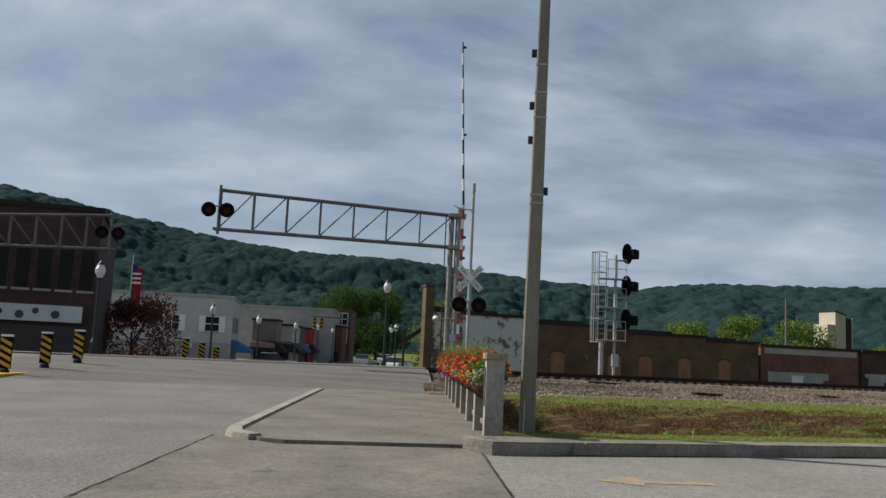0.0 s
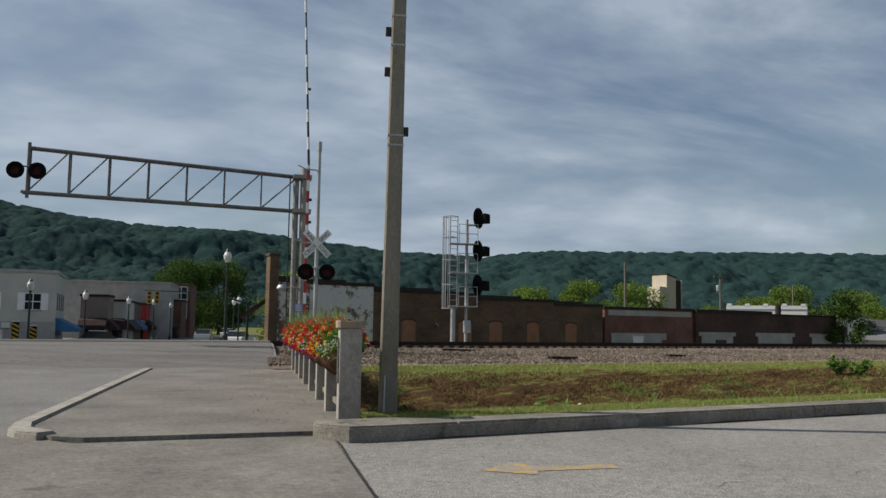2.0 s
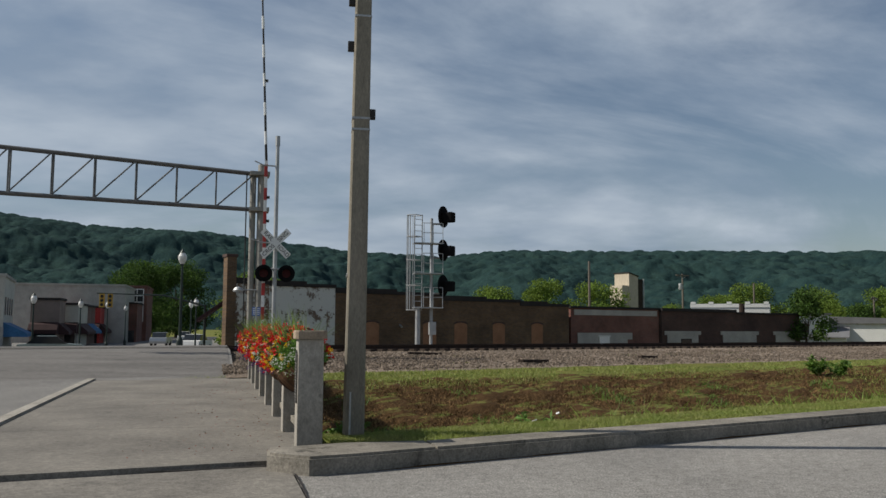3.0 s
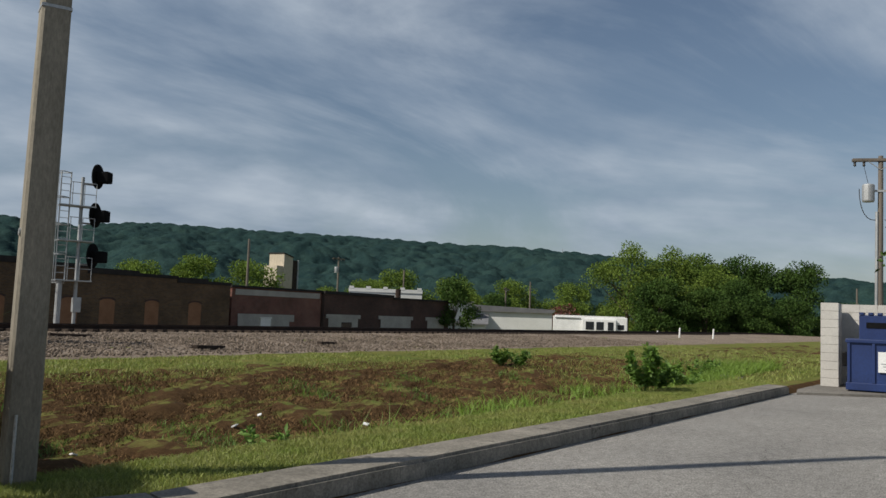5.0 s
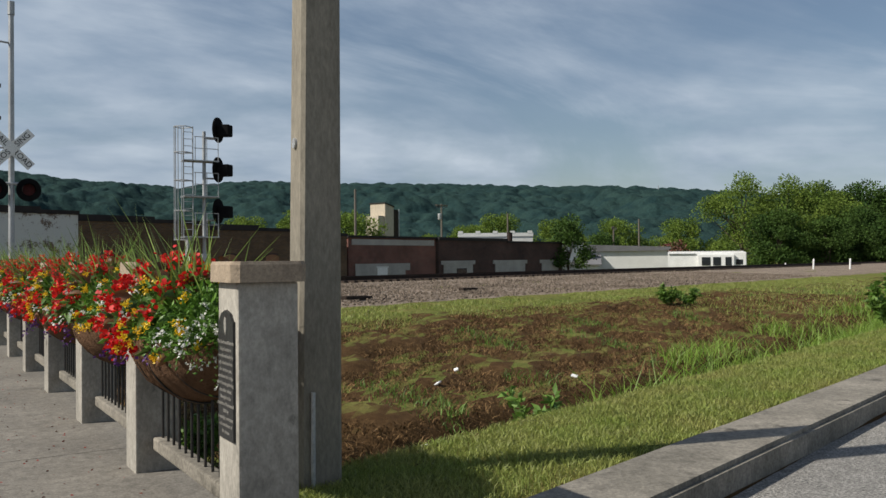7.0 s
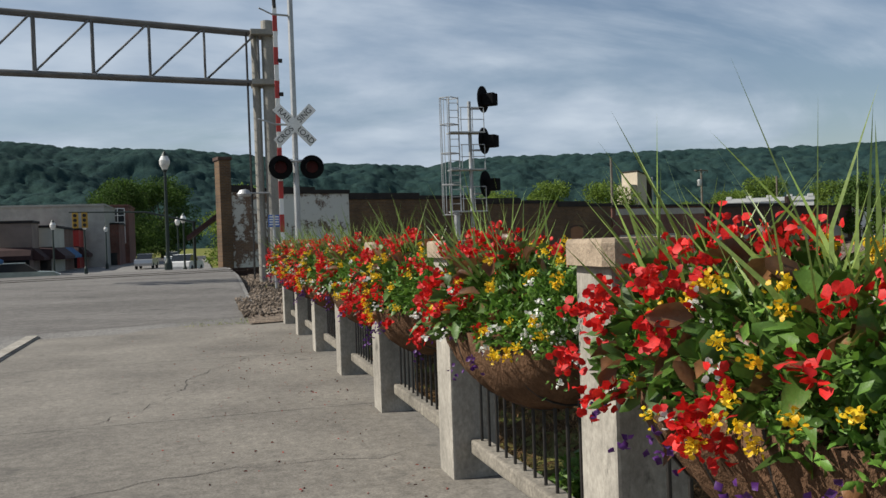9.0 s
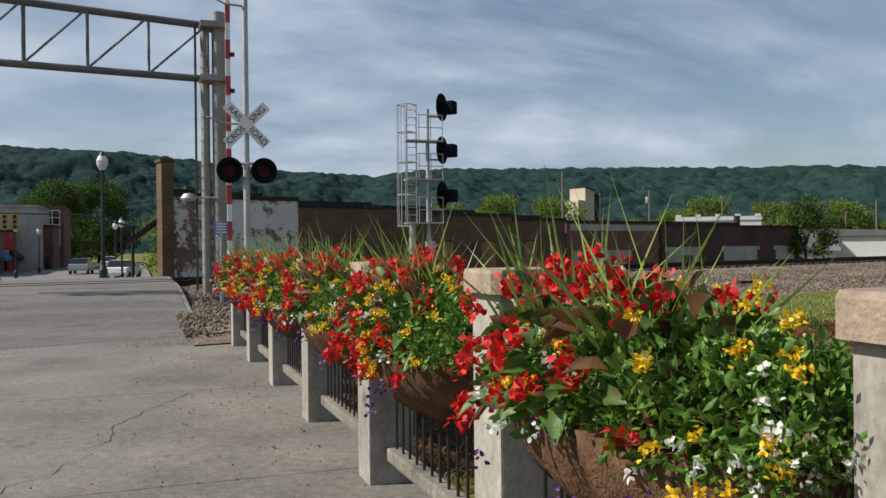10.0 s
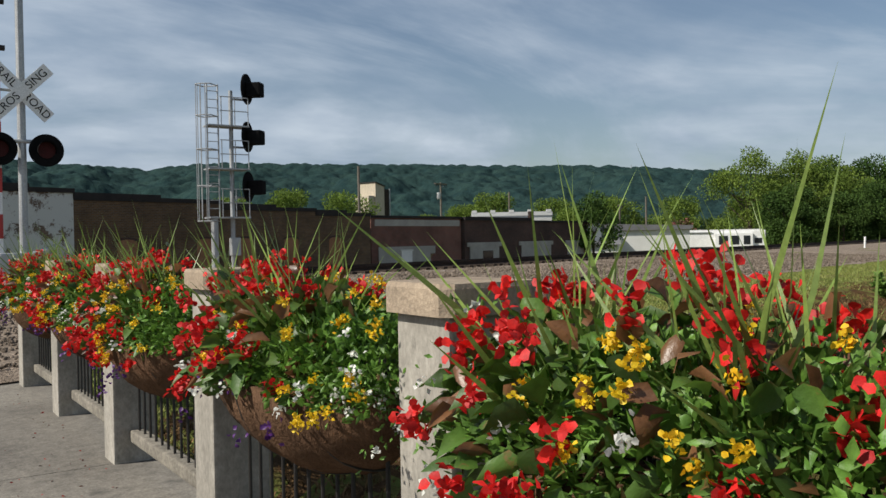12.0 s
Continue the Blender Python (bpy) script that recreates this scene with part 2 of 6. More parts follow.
M_GALV = mat("galvanised_steel", (0.46, 0.47, 0.47), (0.34, 0.35, 0.355), 2.0, 0.55, 0.55, 0.1, 40.0)
M_ALU = mat("gantry_aluminium", (0.17, 0.168, 0.165), (0.11, 0.11, 0.11), 2.0, 0.65, 0.3, 0.1, 30.0)
M_DULLMAST = mat("tower_metal", (0.31, 0.295, 0.26), (0.23, 0.22, 0.195), 1.5, 0.6, 0.2, 0.15, 30.0)
M_BLACK = mat("black_paint", (0.008, 0.008, 0.0085), (0.012, 0.012, 0.0125), 4.0, 0.95, 0, 0.1)
M_IRON = mat("black_iron", (0.018, 0.017, 0.016), (0.028, 0.024, 0.021), 6.0, 0.55, 0.3, 0.2)
M_WHITE = mat("white_paint", (0.78, 0.78, 0.76), (0.7, 0.7, 0.68), 2.0, 0.6, 0, 0.1)
M_RED = mat("red_paint", (0.45, 0.035, 0.03), (0.35, 0.03, 0.025), 3.0, 0.5, 0, 0.1)
M_LENS = mat("red_lens", (0.05, 0.004, 0.004), (0.03, 0.003, 0.003), 8.0, 0.75, 0, 0.05)
M_BLUE = mat("blue_sign", (0.03, 0.13, 0.45), (0.03, 0.12, 0.4), 3.0, 0.45, 0, 0.05)
M_DUMP = mat("dumpster_blue", (0.012, 0.032, 0.125), (0.009, 0.024, 0.095), 1.6, 0.5, 0.0, 0.15, 25.0, (0.03, 0.03, 0.04), -0.1)
M_BROWNLID = mat("plastic_lid", (0.06, 0.045, 0.035), (0.045, 0.034, 0.028), 3.0, 0.6)
M_BLOCK = mat("painted_block", (0.52, 0.50, 0.46), (0.44, 0.42, 0.39), 1.2, 0.9, 0, 0.35, 60.0)
M_YELLOW = mat("yellow_paint", (0.62, 0.36, 0.03), (0.5, 0.29, 0.03), 3.0, 0.8, 0, 0.2)
M_ARROW = mat("worn_arrow_paint", (0.60, 0.36, 0.06), (0.42, 0.28, 0.08), 4.0, 0.9, 0, 0.5, 120.0, (0.27, 0.25, 0.22), 0.19)
M_COCO = mat("coco_liner", (0.16, 0.092, 0.055), (0.09, 0.052, 0.032), 7.0, 0.98, 0, 1.0, 70.0, (0.2, 0.13, 0.085), -0.06, (1, 1, 0.45), dist=0.02)
M_LEAF = mat("lantana_leaves", (0.13, 0.25, 0.035), (0.08, 0.18, 0.025), 9.0, 0.5, 0, 0.2, 60.0, island=0.4, trans=0.25)
M_BEGLEAF = mat("begonia_leaves", (0.085, 0.16, 0.022), (0.045, 0.10, 0.016), 5.0, 0.5, 0, 0.25, 40.0, (0.2, 0.085, 0.035), 0.04, island=0.5, trans=0.25)
M_SPIKE = mat("spike_leaves", (0.24, 0.33, 0.08), (0.16, 0.25, 0.05), 4.0, 0.42, 0, 0.1, 60.0, island=0.3, trans=0.25)
M_PETRED = mat("red_petals", (0.74, 0.022, 0.016), (0.55, 0.01, 0.012), 12.0, 0.6, 0, 0.15, 90.0, island=0.3, trans=0.3)
M_PETYEL = mat("yellow_petals", (0.82, 0.60, 0.02), (0.80, 0.46, 0.015), 14.0, 0.5, 0, 0.1, 90.0, island=0.15, trans=0.3)
M_PETWHI = mat("white_petals", (0.82, 0.82, 0.78), (0.72, 0.74, 0.66), 14.0, 0.5, 0, 0.1, 90.0, island=0.1, trans=0.3)
M_PETPUR = mat("purple_petals", (0.09, 0.02, 0.16), None, 14.0, 0.5, 0, 0.1, 90.0, trans=0.2)
M_GRASS = mat("grass_blades", (0.21, 0.27, 0.05), (0.28, 0.285, 0.08), 1.5, 0.6, 0, 0.0, 40.0, island=0.35, trans=0.3)
M_TALLGRASS = mat("tall_grass", (0.17, 0.29, 0.03), (0.22, 0.32, 0.055), 1.2, 0.55, 0, 0.0, 40.0, island=0.35, trans=0.35)
M_LITTER = mat("dry_cuttings", (0.2, 0.125, 0.06), (0.09, 0.055, 0.027), 1.0, 0.95, 0, 0.0, 40.0, island=0.75)
M_WEED = mat("weed_leaves", (0.14, 0.245, 0.036), (0.085, 0.17, 0.025), 3.0, 0.6, 0, 0.0, 40.0, island=0.4, trans=0.3)
M_CROWN = mat("tree_leaves", (0.07, 0.125, 0.022), (0.036, 0.078, 0.014), 0.35, 0.85, 0, 0.0, 3.0, island=0.45, trans=0.3)
M_CROWN_LIGHT = mat("light_tree_leaves", (0.18, 0.25, 0.042), (0.11, 0.175, 0.028), 0.3, 0.85, 0, 0.0, 3.0, island=0.4, trans=0.35)
M_CROWN_RED = mat("myrtle_leaves", (0.22, 0.045, 0.055), (0.10, 0.075, 0.03), 0.8, 0.6, 0, 0.0, 3.0, island=0.4, trans=0.2)
M_CROWN_SUMAC = mat("orange_tinged_leaves", (0.06, 0.11, 0.025), (0.05, 0.09, 0.02), 0.9, 0.6, 0, 0.0, 3.0, (0.3, 0.09, 0.025), -0.01, island=0.4, trans=0.2)
M_BARK = mat("bark", (0.13, 0.105, 0.08), (0.08, 0.065, 0.05), 3.0, 0.95, 0, 0.6, 20.0, stretch=(1, 1, 0.3))
M_WOODPOLE = mat("pole_wood", (0.17, 0.145, 0.12), (0.11, 0.095, 0.08), 1.0, 0.9, 0, 0.3, 30.0, stretch=(3, 3, 0.2))
# foliage green shifted to blue: the aerial haze is painted into these colours
M_HILL = mat("hazed_hill_woods", (0.026, 0.052, 0.046), (0.015, 0.035, 0.036), 0.05, 1.0, 0, 0.6, 0.5, (0.038, 0.066, 0.042), -0.03, dist=1.5, grain=0.45)
M_BRICK = brick_mat("brown_brick", (0.15, 0.085, 0.034), (0.09, 0.05, 0.022), (0.12, 0.10, 0.08))
M_BRICKDARK = brick_mat("dark_brick", (0.09, 0.04, 0.03), (0.055, 0.028, 0.022), (0.07, 0.055, 0.048))
M_BRICKRED = brick_mat("red_brick", (0.19, 0.06, 0.042), (0.13, 0.042, 0.032), (0.16, 0.13, 0.11))
M_FLAKE = brick_mat("flaking_white_brick", (0.14, 0.085, 0.055), (0.09, 0.058, 0.04), (0.17, 0.15, 0.13), (0.55, 0.56, 0.53), 0.535)
M_FLAKEMORE = brick_mat("half_bare_white_brick", (0.15, 0.085, 0.045), (0.1, 0.056, 0.032), (0.17, 0.14, 0.12), (0.5, 0.5, 0.46), 0.47)
M_DARKPANE = mat("grimy_pane", (0.012, 0.011, 0.011), (0.02, 0.018, 0.017), 2.0, 0.8, 0, 0.1)
M_BRONZE = mat("bronze_leaves", (0.2, 0.10, 0.04), (0.12, 0.05, 0.025), 6.0, 0.4, 0, 0.25, 40.0, (0.09, 0.13, 0.03), -0.02, island=0.5, trans=0.25)
M_INFILL = mat("brick_infill", (0.32, 0.17, 0.1), (0.25, 0.13, 0.075), 1.5, 0.95, 0, 0.4, 30.0)
M_TAR = mat("roof_edge", (0.022, 0.02, 0.02), (0.035, 0.03, 0.028), 2.0, 0.9)
M_STUCCO = mat("pale_stucco", (0.50, 0.49, 0.43), (0.42, 0.41, 0.36), 0.5, 0.9, 0, 0.2, 20.0, (0.33, 0.31, 0.27), -0.06)
M_LINTEL = mat("lintel_concrete", (0.40, 0.385, 0.35), (0.3, 0.29, 0.265), 0.8, 0.9, 0, 0.3, 20.0)
M_SILO = mat("silo_cladding", (0.54, 0.47, 0.36), (0.46, 0.40, 0.31), 0.3, 0.7, 0, 0.1, 8.0, (0.3, 0.25, 0.19), -0.08, (1, 1, 0.15))
M_SHED = mat("shed_white", (0.66, 0.66, 0.63), (0.58, 0.58, 0.55), 0.4, 0.7)
M_ROOF = mat("grey_roof", (0.17, 0.17, 0.175), (0.12, 0.12, 0.125), 0.6, 0.8)
M_GLASS = mat("dark_glass", (0.02, 0.024, 0.028), (0.015, 0.018, 0.02), 2.0, 0.08, 0, 0.0)
M_AWNBLUE = mat("blue_awning", (0.05, 0.16, 0.32), None, 2.0, 0.8)
M_AWNDARK = mat("dark_awning", (0.055, 0.028, 0.028), None, 2.0, 0.8)
M_STREETPOLE = mat("dark_green_pole", (0.02, 0.035, 0.03), None, 2.0, 0.5, 0.2)
M_GLOBE = mat("lamp_glass", (0.75, 0.75, 0.72), None, 2.0, 0.3, 0, 0.0)
M_FLAGRED = mat("flag_red", (0.4, 0.03, 0.04), None, 2.0, 0.8)
M_FLAGBLUE = mat("flag_blue", (0.03, 0.04, 0.16), None, 2.0, 0.8)
M_CARPAINT = mat("silver_car_paint", (0.42, 0.43, 0.44), (0.4, 0.41, 0.42), 2.0, 0.3, 0.5, 0.0)
M_CARGREEN = mat("pale_green_car_paint", (0.30, 0.36, 0.33), None, 2.0, 0.3, 0.3, 0.0)
M_RUBBER = mat("tyre_rubber", (0.02, 0.02, 0.02), None, 5.0, 0.9)
M_SILL = mat("yellow_signal_case", (0.5, 0.3, 0.03), None, 2.0, 0.5)
M_PLAQUE = mat("plaque_black", (0.022, 0.022, 0.022), (0.03, 0.03, 0.03), 8.0, 0.5, 0.2)
M_PLAQUETEXT = mat("plaque_letters", (0.42, 0.40, 0.36), None, 9.0, 0.5, 0.4, 0.0)
M_CULVERT = mat("culvert_iron", (0.03, 0.027, 0.024), None, 4.0, 0.9)
M_SHOPBROWN = mat("brown_shop_render", (0.27, 0.215, 0.185), (0.2, 0.16, 0.14), 0.6, 0.9, 0, 0.2, 20.0)
M_PETAL_LITTER = mat("fallen_petals", (0.35, 0.03, 0.03), (0.06, 0.04, 0.025), 6.0, 0.8)

# ---- mesh helpers ----


def link_mesh(name, bm, material, parent=None, label="", smooth=False):
    me = bpy.data.meshes.new(name)
    bmesh.ops.recalc_face_normals(bm, faces=bm.faces)
    bm.to_mesh(me)
    bm.free()
    if smooth:
        for p in me.polygons:
            p.use_smooth = True
    return link_data(name, me, material, parent, label)


def link_data(name, me, material, parent=None, label=""):
    if not me.materials:
        me.materials.append(material)
    ob = new(name, me)
    if parent:
        ob.parent = parent
    if label:
        ob["label"] = label
    return ob


def part(name, bm, material, parent, label="", smooth=False):
    return link_mesh(name, bm, material, parent, label, smooth)


def mesh_of(name, verts, faces, material, parent=None, label="", smooth=False):
    me = bpy.data.meshes.new(name)
    me.from_pydata([tuple(v) for v in verts], [], [tuple(f) for f in faces])
    if smooth:
        for p in me.polygons:
            p.use_smooth = True
    return link_data(name, me, material, parent, label)


def arrays_mesh(name, v, f, material, parent=None, label="", smooth=False):
    """A triangle mesh from numpy arrays."""
    me = bpy.data.meshes.new(name)
    v, f = np.asarray(v, np.float32), np.asarray(f, np.int32)
    k = f.shape[1]
    me.vertices.add(len(v))
    me.vertices.foreach_set("co", v.ravel())
    me.loops.add(f.size)
    me.loops.foreach_set("vertex_index", f.ravel())
    me.polygons.add(len(f))
    me.polygons.foreach_set("loop_start", np.arange(0, f.size, k, dtype=np.int32))
    if smooth:
        me.polygons.foreach_set("use_smooth", np.ones(len(f), bool))
    me.update()
    me.validate()
    return link_data(name, me, material, parent, label)


def empty(name, m, label="", category="", group="", kind=""):
    ob = new(name)
    ob.matrix_world = m
    return tagged(ob, label, category, group, kind)


def box(bm, x0, x1, y0, y1, z0, z1, bevel=0.0):
    r = bmesh.ops.create_cube(bm, size=1.0)
    vs = r["verts"]
    bmesh.ops.transform(bm, matrix=Matrix.Translation(((x0 + x1) / 2, (y0 + y1) / 2, (z0 + z1) / 2)) @ Matrix.Diagonal((x1 - x0, y1 - y0, z1 - z0, 1)), verts=vs)
    if bevel:
        es = list({e for v in vs for e in v.link_edges})
        bmesh.ops.bevel(bm, geom=es, offset=bevel, segments=2, affect="EDGES", profile=0.6)
    return bm


def boxed(x0, x1, y0, y1, z0, z1, bevel=0.0):
    return box(bmesh.new(), x0, x1, y0, y1, z0, z1, bevel)


def tube(bm, a, b, r0, r1=None, seg=10):
    a, b = Vector(a), Vector(b)
    d = b - a
    m = Matrix.Translation((a + b) / 2) @ d.to_track_quat("Z", "Y").to_matrix().to_4x4()
    bmesh.ops.create_cone(bm, cap_ends=True, segments=seg, radius1=r0, radius2=r0 if r1 is None else r1, depth=d.length, matrix=m)
    return bm


def tubed(a, b, r0, r1=None, seg=10):
    return tube(bmesh.new(), a, b, r0, r1, seg)


def turned(profile, seg=16, at=(0, 0, 0)):
    """A body of revolution about z from (radius, height) pairs."""
    bm = bmesh.new()
    rings = []
    for r, z in profile:
        rings.append([bm.verts.new((at[0] + r * math.cos(2 * math.pi * i / seg), at[1] + r * math.sin(2 * math.pi * i / seg), at[2] + z)) for i in range(seg)])
    for a, b in zip(rings, rings[1:]):
        for i in range(seg):
            bm.faces.new((a[i], a[(i + 1) % seg], b[(i + 1) % seg], b[i]))
    bm.faces.new(rings[0][::-1])
    bm.faces.new(rings[-1])
    return bm


def prism(points, y0, y1):
    """A shape drawn in x and z, given a depth in y."""
    bm = bmesh.new()
    a = [bm.verts.new((x, y0, z)) for x, z in points]
    b = [bm.verts.new((x, y1, z)) for x, z in points]
    bm.faces.new(a)
    bm.faces.new(b[::-1])
    for i in range(len(a)):
        j = (i + 1) % len(a)
        bm.faces.new((a[i], b[i], b[j], a[j]))
    return bm


def words(body, size, material, parent, m, name="lettering", depth=0.002, label=""):
    cu = bpy.data.curves.new(name, "FONT")
    cu.body, cu.size, cu.align_x, cu.align_y, cu.extrude = body, size, "CENTER", "CENTER", depth
    tmp = new(name, cu)
    me = bpy.data.meshes.new_from_object(tmp.evaluated_get(bpy.context.evaluated_depsgraph_get()))
    bpy.data.objects.remove(tmp)
    ob = link_data(name, me, material, parent, label)
    ob.matrix_local = m
    return ob


def unit(a):
    return a / np.maximum(np.linalg.norm(a, axis=1, keepdims=True), 1e-9)


def leaves(p, d, length, width, rng, fold=0.25, droop=0.0):
    """Folded leaves of four triangles each: at points p along d, with sizes per leaf."""
    n = len(p)
    d = unit(d)
    side = unit(np.cross(d, unit(rng.normal(size=(n, 3)))))
    up = np.cross(side, d)
    L, W = np.broadcast_to(length, n)[:, None], np.broadcast_to(width, n)[:, None]
    mid = p + d * L * 0.5 - up * W * fold
    tip = p + d * L + np.array([0, 0, -1.0]) * L * droop
    v = np.stack([p, mid + side * W * 0.5 + up * W * fold * 1.6, tip, mid - side * W * 0.5 + up * W * fold * 1.6, mid], 1).reshape(-1, 3)
    o = (np.arange(n) * 5)[:, None, None]
    f = (np.array([[0, 1, 4], [1, 2, 4], [2, 3, 4], [3, 0, 4]])[None] + o).reshape(-1, 3)
    return v, f


def round_leaves(p, d, length, width, rng, fold=0.2, droop=0.1):
    """Broad rounded leaves or petals of eight triangles, folded along the rib and drooping at the tip."""
    n = len(p)
    d = unit(d)
    side = unit(np.cross(d, unit(rng.normal(size=(n, 3)))))
    up = np.cross(side, d)
    L, W = np.broadcast_to(length, n)[:, None], np.broadcast_to(width, n)[:, None]
    down = np.array([0, 0, -1.0]) * L * droop
    c1, c2, tip = p + d * L * 0.32, p + d * L * 0.72 + down * 0.45, p + d * L + down
    lift = up * W * fold
    v = np.stack([p, c1 + side * W * 0.5 + lift, c2 + side * W * 0.42 + lift, tip, c2 - side * W * 0.42 + lift, c1 - side * W * 0.5 + lift, c1, c2], 1).reshape(-1, 3)
    o = (np.arange(n) * 8)[:, None, None]
    f = (np.array([[0, 1, 6], [1, 2, 7], [1, 7, 6], [2, 3, 7], [3, 4, 7], [4, 5, 6], [4, 6, 7], [5, 0, 6]])[None] + o).reshape(-1, 3)
    return v, f


def blades(p, d, length, width, rng, bend=0.3):
    """Grass-like blades of three triangles, bent over to one side."""
    n = len(p)
    d = unit(d)
    side = unit(np.cross(d, rng.normal(size=(n, 3))))
    L, W = np.broadcast_to(length, n)[:, None], np.broadcast_to(width, n)[:, None]
    lean = unit(rng.normal(size=(n, 3)) * [1, 1, 0.1]) * bend
    mid = p + (d + lean * 0.3) * L * 0.55
    tip = p + (d + lean) * L * 0.97
    v = np.stack([p - side * W / 2, p + side * W / 2, mid + side * W * 0.4, mid - side * W * 0.4, tip], 1).reshape(-1, 3)
    o = (np.arange(n) * 5)[:, None, None]
    f = (np.array([[0, 1, 2], [0, 2, 3], [3, 2, 4]])[None] + o).reshape(-1, 3)
    return v, f

# ---- the plan: the track runs across, v metres beyond it at right angles ----
SLOPE, COS = 0.30, math.cos(math.atan(0.30))
TRACK_TURN = math.degrees(math.atan(0.30))


def v_of(x, y):
    return (y - 26.0 - SLOPE * (x - 0.5)) * COS


def y_of(x, v):
    return 26.0 + SLOPE * (x - 0.5) + v / COS


def step(a, b, t):
    t = np.clip((np.asarray(t, float) - a) / (b - a), 0, 1)
    return t * t * (3 - 2 * t)


def road_z(v):
    """The road climbs to the crossing and falls away behind it."""
    return -0.06 + 0.5 * step(-13.5, -2.5, v) - 1.45 * step(3.0, 26.0, v)


def ground_z(x, v):
    x, v = np.asarray(x, float), np.asarray(v, float)
    z = np.interp(v, [-60, -26.3, -25.9, -24.95, -24.2, -23.9, -23.35, -22.3, -21.75, -21.25, -19.2, -16.4, -15.2, -12.4, -4.5, 4.5, 9.0, 60], [-0.2, -0.2, 0.06, 0.07, 0.03, -0.2, -1.02, -1.2, -1.12, -0.68, -0.48, -0.08, 0.0, 0.05, 0.18, 0.1, -1.2, -1.3])
    flat = np.interp(v, [-60, -26.3, -25.9, -24.95, -15.2, -12.4, -4.5, 4.5, 9.0, 60], [-0.2, -0.2, 0.06, 0.07, 0.0, 0.05, 0.18, 0.1, -1.2, -1.3])
    k = step(12, 27, x)
    z = z * (1 - k) + flat * k
    return np.where(x < 0.3, np.minimum(z, road_z(v) - 0.25), z)


# Ground: one sheet, fine in the ditch, wide out to the horizon
gx = np.unique(np.round(np.concatenate([np.linspace(-2500, -60, 10), np.linspace(-60, 0.29, 18), np.arange(0.31, 24, 0.22), np.linspace(24, 70, 60), np.linspace(70, 2500, 22)]), 3))
gv = np.unique(np.round(np.concatenate([np.linspace(-2500, -60, 8), np.linspace(-60, -26.3, 8), np.arange(-26.3, -11.5, 0.16), np.linspace(-11.5, 12, 40), np.linspace(12, 2500, 24)]), 3))
GX, GV = np.meshgrid(gx, gv, indexing="ij")
GZ = ground_z(GX, GV)
bump = np.array([[noise.fractal(Vector((a * 0.9, b * 0.9, 0.0)), 1.0, 2.0, 4) for b in gv] if 0.2 < a < 60 else [0.0] * len(gv) for a in gx])
bank_w = step(-24.7, -23.5, GV) * (1 - step(-15.6, -14.6, GV)) * (GX > 0.3)
GZ = GZ + bump * (0.018 + 0.11 * bank_w) * (GV < -4)
GY = 26.0 + SLOPE * (np.clip(GX, -200, 200) - 0.5) + GV / COS
idx = np.arange(GX.size).reshape(GX.shape)
quads = np.stack([idx[:-1, :-1], idx[1:, :-1], idx[1:, 1:], idx[:-1, 1:]], -1).reshape(-1, 4)
ground = arrays_mesh("ground", np.stack([GX, GY, GZ], -1).reshape(-1, 3), quads, M_TURF, smooth=True)
tagged(ground, "mown verge and ditch bank with dry brown cuttings", "ground", kind="structure")


def sheet(name, xs, vs, zf, material, label, category):
    X, V = np.meshgrid(xs, vs, indexing="ij")
    Z = zf(X, V)
    Y = y_of(X, V)
    n = X.size
    i = np.arange(n).reshape(X.shape)
    q = np.stack([i[:-1, :-1], i[1:, :-1], i[1:, 1:], i[:-1, 1:]], -1).reshape(-1, 4)
    ob = arrays_mesh(name, np.stack([X, Y, Z], -1).reshape(-1, 3), q, material, smooth=True)
    return tagged(ob, label, category, kind="structure")


sheet("road", np.linspace(-60, -0.25, 20), np.linspace(-60, 150, 90), lambda X, V: road_z(V) + 0 * X, M_ASPHALT, "worn grey asphalt road rising to the crossing", "road")
sheet("crossing_pavement", np.linspace(-14, -0.35, 12), np.linspace(-11.2, 4.2, 24), lambda X, V: road_z(V) + 0.012 + 0 * X, M_PATCH, "darker patched asphalt at the railway crossing", "road")


def slab(name, pts, z0, z1, material, label, category, bevel=0.012, least=0.0):
    bm = bmesh.new()
    a = [bm.verts.new((x, y, z1)) for x, y in pts]
    top = bm.faces.new(a)
    r = bmesh.ops.extrude_face_region(bm, geom=[top])
    bmesh.ops.translate(bm, vec=(0, 0, z0 - z1), verts=[g for g in r["geom"] if isinstance(g, bmesh.types.BMVert)])
    if bevel:
        es = [e for e in bm.edges if abs(e.verts[0].co.z - z1) < 1e-4 and abs(e.verts[1].co.z - z1) < 1e-4 and e.calc_length() > least]
        bmesh.ops.bevel(bm, geom=es, offset=bevel, segments=2, affect="EDGES")
    ob = link_mesh(name, bm, material)
    return tagged(ob, label, category, kind="structure")


